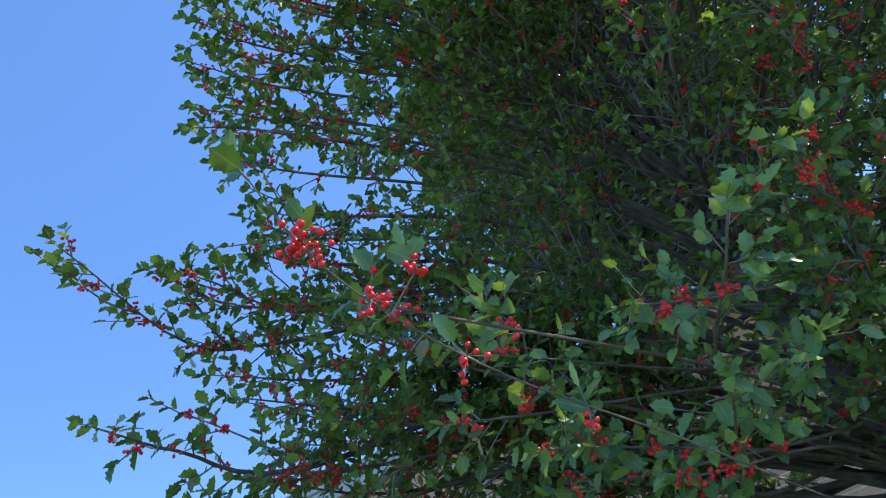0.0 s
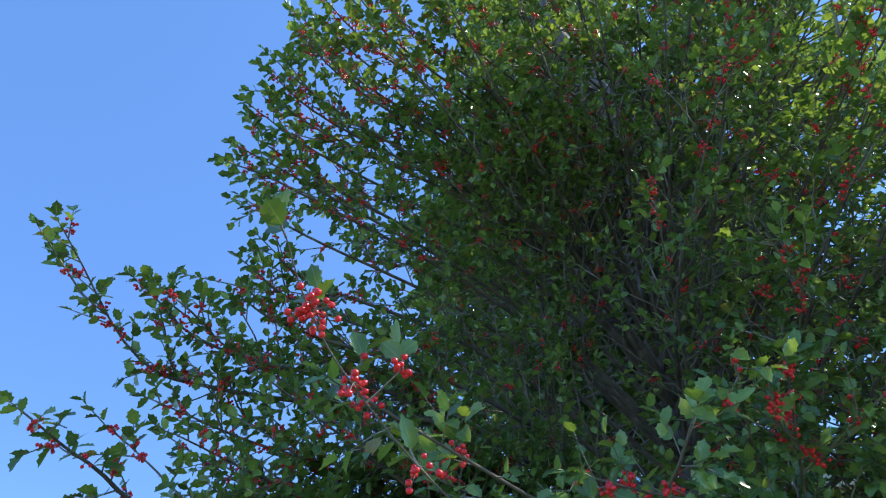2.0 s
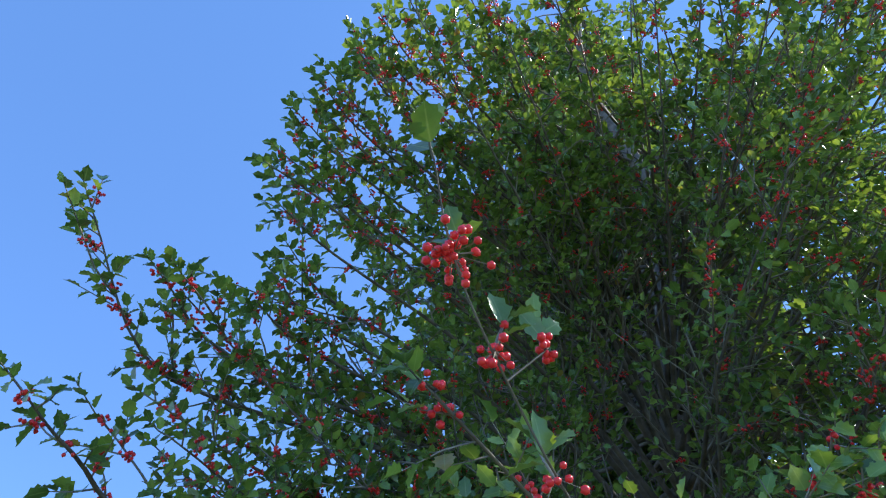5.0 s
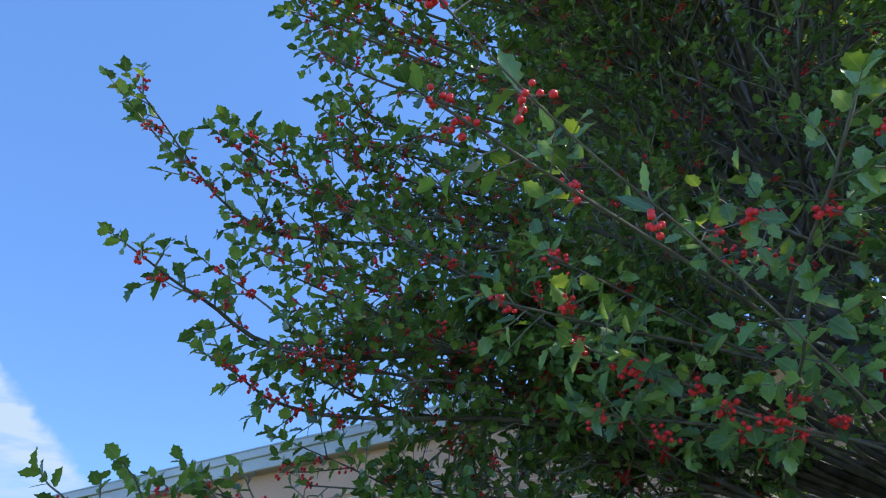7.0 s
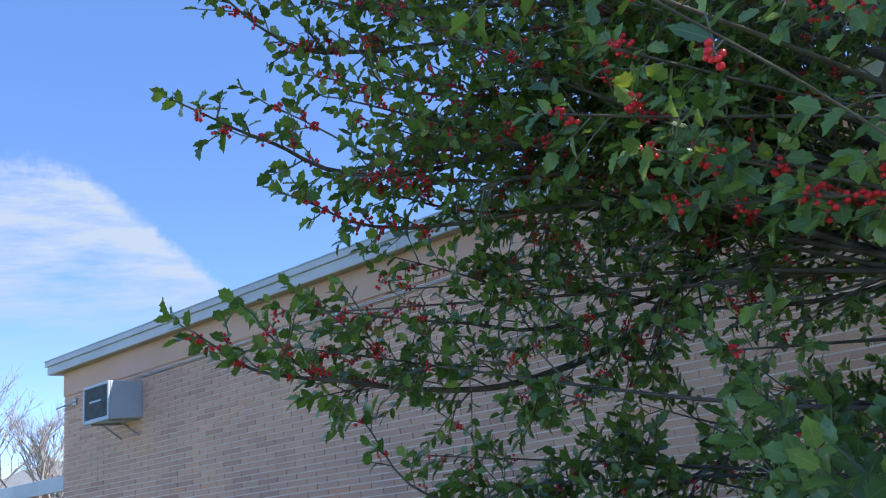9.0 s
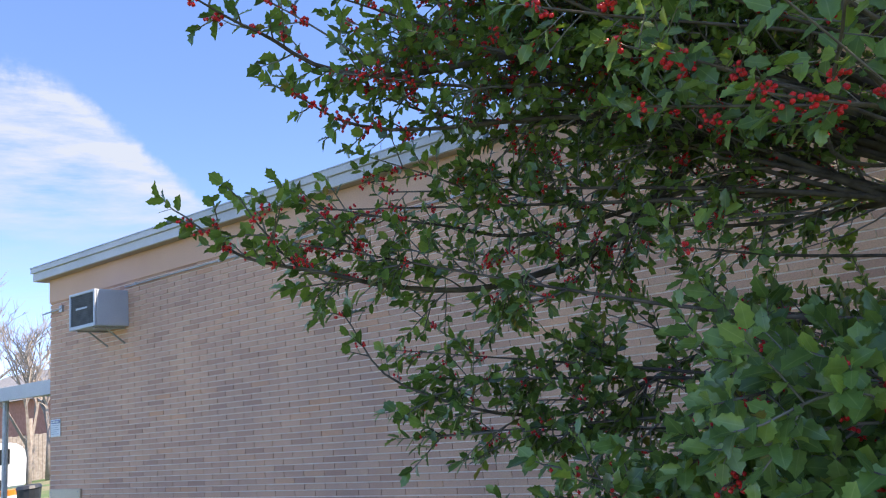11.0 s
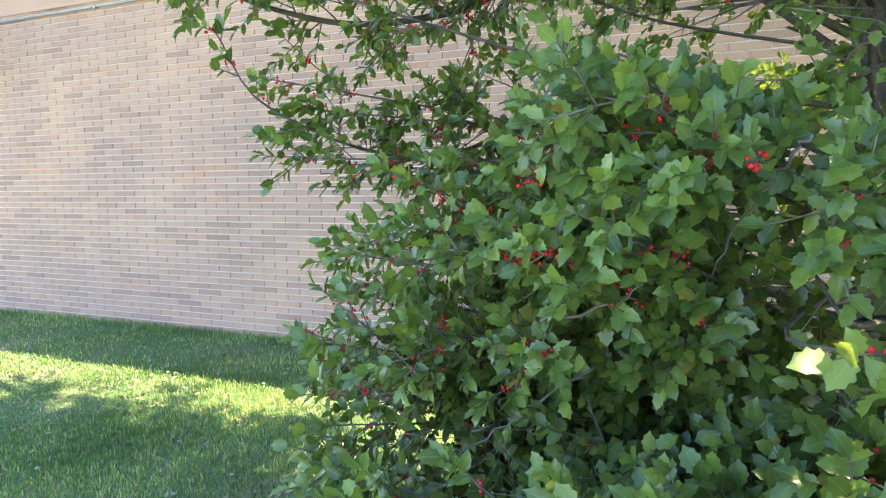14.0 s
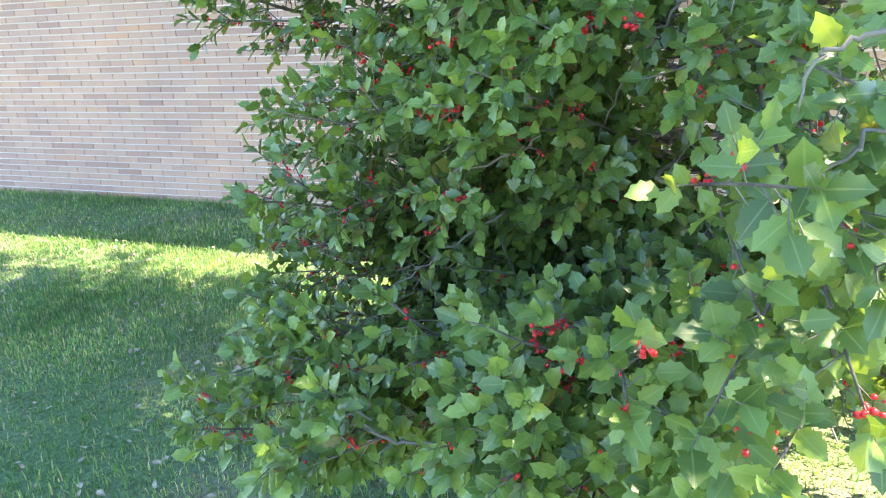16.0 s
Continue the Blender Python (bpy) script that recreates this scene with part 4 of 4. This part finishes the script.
    for tips, size, fruit in ((SPRAYS_LOW, 1.05, 0.24), (SPRAYS_HIGH, 0.95, 0.18)):
        for tip in tips:
            tip = Vector(tip)
            a = on_trunk(tip.z + rng.uniform(-0.3, 0.3))
            bow = a.lerp(tip, 0.6) + Vector((rng.uniform(-0.25, 0.25), rng.uniform(-0.1, 0.25), rng.uniform(-0.1, 0.25)))
            pts = smooth_path([tuple(a), tuple(bow), tuple(tip)], 6)
            part("limb", tube(pts, [0.0055 * (1 - k / len(pts)) + 0.0015 for k in range(len(pts))], 7), BARK, tree)
            crown.spray(pts, size, fruit)
    crown.close = False

    # the rest of the crown, all round the trunk
    count = 150
    for k in range(count):
        h = 0.35 + 6.3 * ((k + 0.5) / count) ** 0.95
        az = k * 2.39996 + rng.uniform(-0.3, 0.3)
        away = Vector((math.cos(az), math.sin(az), 0))
        facing = away.dot(Vector((-0.45, -0.9, 0)))
        if facing < -0.35 and k % 2 and h < 3.0 or facing > -0.2 and 1.5 < h < 2.9 and k % 3:
            continue
        if facing > 0.1 and h > 2.6 and k % 3 != 1 or facing > -0.4 and h > 4.6 and k % 2:
            continue
        # reach stretched on the building side to widen the shadow on the grass
        r = reach(h) * rng.uniform(0.82, 1.02) * (1.0 if away.y < 0.15 or h < 2.2 else 1.25 if h < 4 else 1.45)
        a = on_trunk(max(0.2, h - 0.25))
        tip = Vector((TRUNK.x, TRUNK.y, 0)) + away * r + Vector((0, 0, h + rng.uniform(-0.1, 0.25)))
        sag = Vector((rng.uniform(-0.15, 0.15), rng.uniform(-0.15, 0.15), -0.10))
        if not crown.clear(tip):
            tip = Vector((TRUNK.x, TRUNK.y, tip.z)) + away * (r - 0.5)
        # denser on the side turned away, to let less sun through
        add_limb([tuple(a), tuple(a.lerp(tip, 0.5) + sag), tuple(tip)], 0.007 + 0.0025 * r, 0.9 if h < 3.2 or facing < -0.2 else 0.75,
                 0.1, 0.3 if facing > 0 else 0.15, 0.9, 0.07 if h < 2.6 or facing < 0 else 0.095)

    # unseen limbs high on the far side, added to shade the lawn
    for k in range(60):
        h = 3.9 + 5.5 * (k + 0.5) / 60
        az = radians(55 + (k * 47) % 72) + rng.uniform(-0.1, 0.1)
        r = float(np.interp(h, [4.6, 7.0, 9.4], [2.5, 2.9, 2.2])) * rng.uniform(0.8, 1.05)
        a = on_trunk(h - 0.5)
        tip = Vector((TRUNK.x + math.cos(az) * r, min(TRUNK.y + math.sin(az) * r, -0.1 - 0.25 * max(0, 7.5 - h)), h))
        add_limb([tuple(a), tuple(a.lerp(tip, 0.5)), tuple(tip)], 0.008, 0.9, 0.03, 0.12, 1.2, 0.085)

    # and towards the building, hidden, placed so their shadow narrows the sunlit strip
    for k in range(36):
        h = 4.2 + 2.4 * (k + 0.5) / 36
        a = on_trunk(h - 0.6)
        tip = Vector((4.9 + 1.9 * ((k * 0.618) % 1.0), rng.uniform(-1.2, -0.35), h))
        add_limb([tuple(a), tuple(a.lerp(tip, 0.5)), tuple(tip)], 0.011, 0.95, 0.05, 0.3, 1.0, 0.06)

    # more hidden limbs, set along the sun's line to darken the lawn's middle
    for k in range(24):
        h = 3.9 + 1.6 * (k + 0.5) / 24
        a = on_trunk(h - 0.5)
        tip = Vector((6.1 + 1.5 * ((k * 0.618) % 1.0), -2.5 + 0.29 * h + rng.uniform(-0.3, 0.25), h))
        add_limb([tuple(a), tuple(a.lerp(tip, 0.5)), tuple(tip)], 0.011, 0.95, 0.05, 0.3, 1.0, 0.06)

    # close behind the stem, added to keep sun off two patches of lawn
    for k in range(32):
        h = (3.9 if k % 2 else 3.2) + 1.6 * (k + 0.5) / 32
        across = (k * 0.618) % 1.0
        x, y = (6.4 + across, rng.uniform(-1.15, -0.5)) if k % 2 else (6.7 + across, rng.uniform(-2.75, -2.1))
        a = on_trunk(h - 0.5)
        tip = Vector((x + 0.83 * (h - 4), y + 0.29 * (h - 4), h))
        add_limb([tuple(a), tuple(a.lerp(tip, 0.5)), tuple(tip)], 0.011, 0.95, 0.05, 0.3, 1.0, 0.06)

    # added: sunny-side limbs shade the front leaves, the others cover the stem
    for k in range(26):
        sunny = k % 2 == 0
        h = (3.2 if sunny else 2.5) + 3.0 * (k + 0.5) / 26
        az = radians((-50 + (k * 29) % 65) if sunny else (248 + (k * 31) % 60))
        r = (2.5 if sunny else 1.7) * rng.uniform(0.85, 1.1)
        a = on_trunk(h - 0.4)
        tip = Vector((TRUNK.x + math.cos(az) * r, TRUNK.y + math.sin(az) * r, h))
        add_limb([tuple(a), tuple(a.lerp(tip, 0.5)), tuple(tip)], 0.012, 0.9, 0.12, 0.2, 1.1, 0.07)

    # low limbs on the sunny side, mostly unseen, added to shade the lower sprays
    for k in range(28):
        h = 1.9 + 2.2 * (k + 0.5) / 28
        az = radians(-78 + (k * 37) % 62)
        r = rng.uniform(1.7, 2.3)
        a = on_trunk(h - 0.3)
        tip = Vector((TRUNK.x + math.cos(az) * r, TRUNK.y + math.sin(az) * r, h))
        add_limb([tuple(a), tuple(a.lerp(tip, 0.5)), tuple(tip)], 0.011, 0.95, 0.12, 0.35, 1.1, 0.055)

    # bare old twigs low inside
    for k in range(90):
        h = rng.uniform(0.35, 1.7)
        az = radians(rng.uniform(170, 300))
        away = Vector((math.cos(az), math.sin(az), 0))
        p = on_trunk(h) + away * rng.uniform(0.15, 0.8)
        d = (away + Vector((rng.gauss(0, 0.5), rng.gauss(0, 0.5), rng.gauss(0.1, 0.45)))).normalized()
        r = rng.uniform(0.0025, 0.005)
        for _ in range(6):
            q = p + d * rng.uniform(0.06, 0.13)
            if not crown.clear(q) or q.z < 0.1:
                break
            crown.wood.append((p, q, r, r * 0.86))
            if rng.random() < 0.7:
                crown.wood.append((q, q + (d + Vector((rng.gauss(0, 0.8), rng.gauss(0, 0.8), rng.gauss(0, 0.8)))).normalized() * rng.uniform(0.08, 0.2), r * 0.5, 0.0012))
            d = (d + Vector((rng.gauss(0, 0.25), rng.gauss(0, 0.25), rng.gauss(0, 0.25)))).normalized()
            p, r = q, r * 0.86

    for pts in BARE:
        path = [p + Vector((rng.gauss(0, 0.005), rng.gauss(0, 0.005), rng.gauss(0, 0.005))) for p in smooth_path(pts, 5)]
        part("limb", tube(path, [0.0042 - 0.0028 * k / len(path) for k in range(len(path))], 7), TWIG, tree, "bare grey limb")

    # a tangle of dead twigs in the hollow
    for at in ((5.84, -4.29, 1.07), (5.96, -4.26, 1.02), (6.06, -4.20, 1.05), (6.03, -4.31, 0.97), (5.96, -4.39, 0.98), (6.15, -4.25, 1.00)):
        for _ in range(5):
            p = Vector(at) + Vector((rng.gauss(0, 0.05), rng.gauss(0, 0.05), rng.gauss(0, 0.04)))
            d = Vector((rng.gauss(-0.5, 0.6), rng.gauss(-0.2, 0.5), rng.gauss(0.1, 0.5))).normalized()
            q = p + d * rng.uniform(0.06, 0.16)
            crown.wood.append((p, q, 0.0012, 0.0008))
            crown.wood.append((q, q + (d + Vector((rng.gauss(0, 0.5), rng.gauss(0, 0.5), rng.gauss(0, 0.5)))).normalized() * 0.06, 0.001, 0.0006))

    # leafy sprays in front of the stem
    for tip in ((6.75, -4.55, 2.62), (6.95, -4.45, 3.0), (7.2, -4.6, 3.3), (7.1, -4.5, 2.7), (7.4, -4.6, 3.7), (6.7, -4.35, 3.4),
                (7.6, -4.7, 3.0), (7.0, -4.7, 3.7), (7.8, -4.8, 3.5)):
        a = on_trunk(tip[2] - 0.6)
        add_limb([tuple(a), tuple(a.lerp(Vector(tip), 0.5)), tip], 0.01, 0.9, 0.25, 0.3, 1.0, 0.05)

    # heavy berry clusters
    for at in ((6.06, -4.37, 1.46), (6.16, -4.39, 1.47), (6.10, -4.35, 1.62), (6.44, -4.67, 1.05), (6.38, -4.61, 1.09), (6.56, -4.87, 1.20),
               (6.71, -4.97, 1.14), (5.94, -4.13, 1.54), (6.50, -4.44, 1.64), (6.15, -4.17, 2.31), (6.05, -4.44, 2.60), (6.14, -4.42, 2.35),
               (6.05, -4.31, 2.31), (5.25, -4.12, 2.41), (5.02, -4.30, 2.36)):
        at = Vector(at)
        back = (on_trunk(at.z) - at).normalized()
        crown.wood.append((at - back * 0.02, at + back * 0.07, 0.0014, 0.0022))
        for _ in range(rng.randint(8, 15)):
            o = Vector((rng.gauss(0, 1), rng.gauss(0, 1), rng.gauss(0, 1))).normalized()
            b = at + o * rng.uniform(0.01, 0.026) + back * rng.uniform(-0.02, 0.05)
            crown.wood.append((at, b, 0.0008, 0.0007))
            crown.berry.append((b, rng.uniform(0.0048, 0.0062)))
        crown.close = True
        crown.twig(at + back * 0.03, (Vector((0, 0, 0.5)) - back * 0.7).normalized(), 0.07, 5, False)
        crown.close = False

    # twigs
    seg = crown.wood
    a = np.array([tuple(s[0]) for s in seg])
    b = np.array([tuple(s[1]) for s in seg])
    r0, r1 = np.array([s[2] for s in seg]), np.array([s[3] for s in seg])
    d = unit(b - a)
    ref = np.where(np.abs(d[:, 2:3]) > 0.9, np.array([[1.0, 0, 0]]), np.array([[0, 0, 1.0]]))
    u = unit(np.cross(d, ref))
    w = np.cross(d, u)
    ring = []
    for p, r in ((a, r0), (b, r1)):
        for j in range(3):
            ring.append(p + r[:, None] * (u * math.cos(j * math.tau / 3) + w * math.sin(j * math.tau / 3)))
    v = np.stack(ring, 1).reshape(-1, 3)
    f = []
    for j in range(3):
        n = (j + 1) % 3
        f += [(j, n, 3 + n), (j, 3 + n, 3 + j)]
    f = np.array(f)[None] + (np.arange(len(seg)) * 6)[:, None, None]
    tw = triangles("twig_growth", v, f.reshape(-1, 3), TWIG, tree, True)
    tw["kind"] = "stuff"

    # leaves
    place = np.array([tuple(q[0]) for q in crown.leaf])
    ax = unit(np.array([tuple(q[1]) for q in crown.leaf]))
    up = np.array([tuple(q[2]) for q in crown.leaf])
    size = np.array([q[3] for q in crown.leaf])
    az = unit(up - ax * np.sum(up * ax, 1, keepdims=True))
    ay = np.cross(az, ax)
    keep = place[:, 2] > 0.08
    place, ax, ay, az, size = place[keep], ax[keep], ay[keep], az[keep], size[keep]
    order = np.argsort(np.linalg.norm(place - np.array([6.72, -4.95, 1.25]), axis=1))
    single, rest = order[:300], order[300:]
    shape, tris = leaf_shape()
    me = triangles("leaf_template", shape, tris, LEAF_SINGLE, None, True, [1.0] * 5 + [0.0] * (len(shape) - 5))
    data = me.data
    bpy.data.objects.remove(me)
    for k in single:
        ob = new("leaf", data)
        ob.parent = tree
        s = size[k]
        ob.matrix_basis = Matrix(((*(ax[k] * s)[:1], *(ay[k] * s)[:1], *(az[k] * s)[:1], place[k][0]),
                                  ((ax[k] * s)[1], (ay[k] * s)[1], (az[k] * s)[1], place[k][1]),
                                  ((ax[k] * s)[2], (ay[k] * s)[2], (az[k] * s)[2], place[k][2]), (0, 0, 0, 1)))
    dist = np.linalg.norm(place[rest] - np.array([6.4, -5.4, 1.7]), axis=1)
    near, far, distant = rest[dist < 2.1], rest[(dist >= 2.1) & (dist < 3.0)], rest[dist >= 3.0]
    rv = np.random.default_rng(2)
    width = rv.uniform(0.8, 1.15, len(place))[:, None]
    for name, pick, (sh, tr) in (("foliage", near, (shape, tris)), ("inner_foliage", far, far_leaf_shape()),
                                ("outer_foliage", distant, distant_leaf_shape())):
        v, f = stamped(sh, tr, place[pick], ax[pick], ay[pick] * width[pick], az[pick] * rv.uniform(0.2, 1.8, (len(pick), 1)), size[pick])
        ribs = {"foliage": 5, "inner_foliage": 3}.get(name, 0)
        ob = triangles(name, v, f, LEAF, tree, name == "foliage", np.tile([1.0] * ribs + [0.0] * (len(sh) - ribs), len(pick)))
        ob["kind"] = "stuff"

    # berries
    bp = np.array([tuple(q[0]) for q in crown.berry])
    br = np.array([q[1] for q in crown.berry])
    sh, tr = ball_shape()
    order = np.argsort(np.linalg.norm(bp - np.array([6.6, -4.85, 1.3]), axis=1))
    me = triangles("berry_template", sh, tr, BERRY, None, True)
    data = me.data
    bpy.data.objects.remove(me)
    for k in order[:150]:
        ob = new("berry", data)
        ob.parent = tree
        ob.location, ob.scale = tuple(bp[k]), (br[k],) * 3
    rest = order[150:]
    away = np.linalg.norm(bp[rest] - np.array([6.4, -5.5, 1.8]), axis=1)
    for pick, (sh, tr) in ((rest[away < 1.5], ball_shape()), (rest[away >= 1.5], small_ball_shape())):
        one = np.ones((len(pick), 1))
        v, f = stamped(sh, tr, bp[pick], one * [[1, 0, 0]], one * [[0, 1, 0]], one * [[0, 0, 1]], br[pick])
        ob = triangles("berry_growth", v, f, BERRY, tree, True)
        ob["kind"] = "stuff"


build_holly()


# ---- bricks, last ----
def brick_mesh(name, length, mat):
    bm = block((0, 0, 0), (length - JOINT, 0.02, COURSE - BED), 0.0)
    me = bpy.data.meshes.new(name)
    bm.to_mesh(me)
    bm.free()
    me.materials.append(mat)
    return me


def build_bricks():
    rng = random.Random(5)
    full = brick_mesh("brick", LENGTH, BRICK_SINGLE)
    cube = np.array([(x, y, z) for x in (0, 1) for y in (0, 1) for z in (0, 1)], dtype=float)
    tri = np.array([(0, 1, 5), (0, 5, 4), (0, 2, 3), (0, 3, 1), (4, 5, 7), (4, 7, 6), (1, 3, 7), (1, 7, 5), (0, 4, 6), (0, 6, 2)])
    lo, hi, singles = [], [], []
    rows = int(TOP / COURSE) + 1
    for j in range(-2, rows):
        z = j * COURSE
        if z + 0.02 > TOP:
            break
        rise = min(COURSE - BED, TOP - 0.003 - z)
        x = X0 + (0 if j % 2 else -LENGTH / 2)
        while x < X1 - 0.05:
            a, b = max(x, X0), min(x + LENGTH - JOINT, X1)
            y = rng.uniform(0.0, 0.0025)
            dz = rng.uniform(-0.0008, 0.0008)
            if b - a > 0.05:
                if 0.1 < a < 2.9 and 0.15 < z < 2.2 and b - a > LENGTH - JOINT - 0.005 and len(singles) < 300:
                    singles.append((a, y, z + dz))
                else:
                    lo.append((a, y, z + dz))
                    hi.append((b, 0.02, z + dz + rise))
            x += LENGTH
        # the end wall, seen at a slant
        yy = 0.13 if j % 2 else 0.02 + LENGTH / 2
        while yy < DEEP - 0.3:
            lo.append((X0, yy, z))
            hi.append((X0 + 0.02, yy + LENGTH - JOINT, z + rise))
            yy += LENGTH
    lo, hi = np.array(lo), np.array(hi)
    v = lo[:, None, :] + cube[None] * (hi - lo)[:, None, :]
    f = tri[None] + (np.arange(len(lo)) * 8)[:, None, None]
    ob = triangles("brickwork", v.reshape(-1, 3), f.reshape(-1, 3), BRICK, wall)
    ob["kind"] = "stuff"
    for p in singles:
        ob = new("brick", full)
        ob.parent = wall
        ob.location = p


build_bricks()
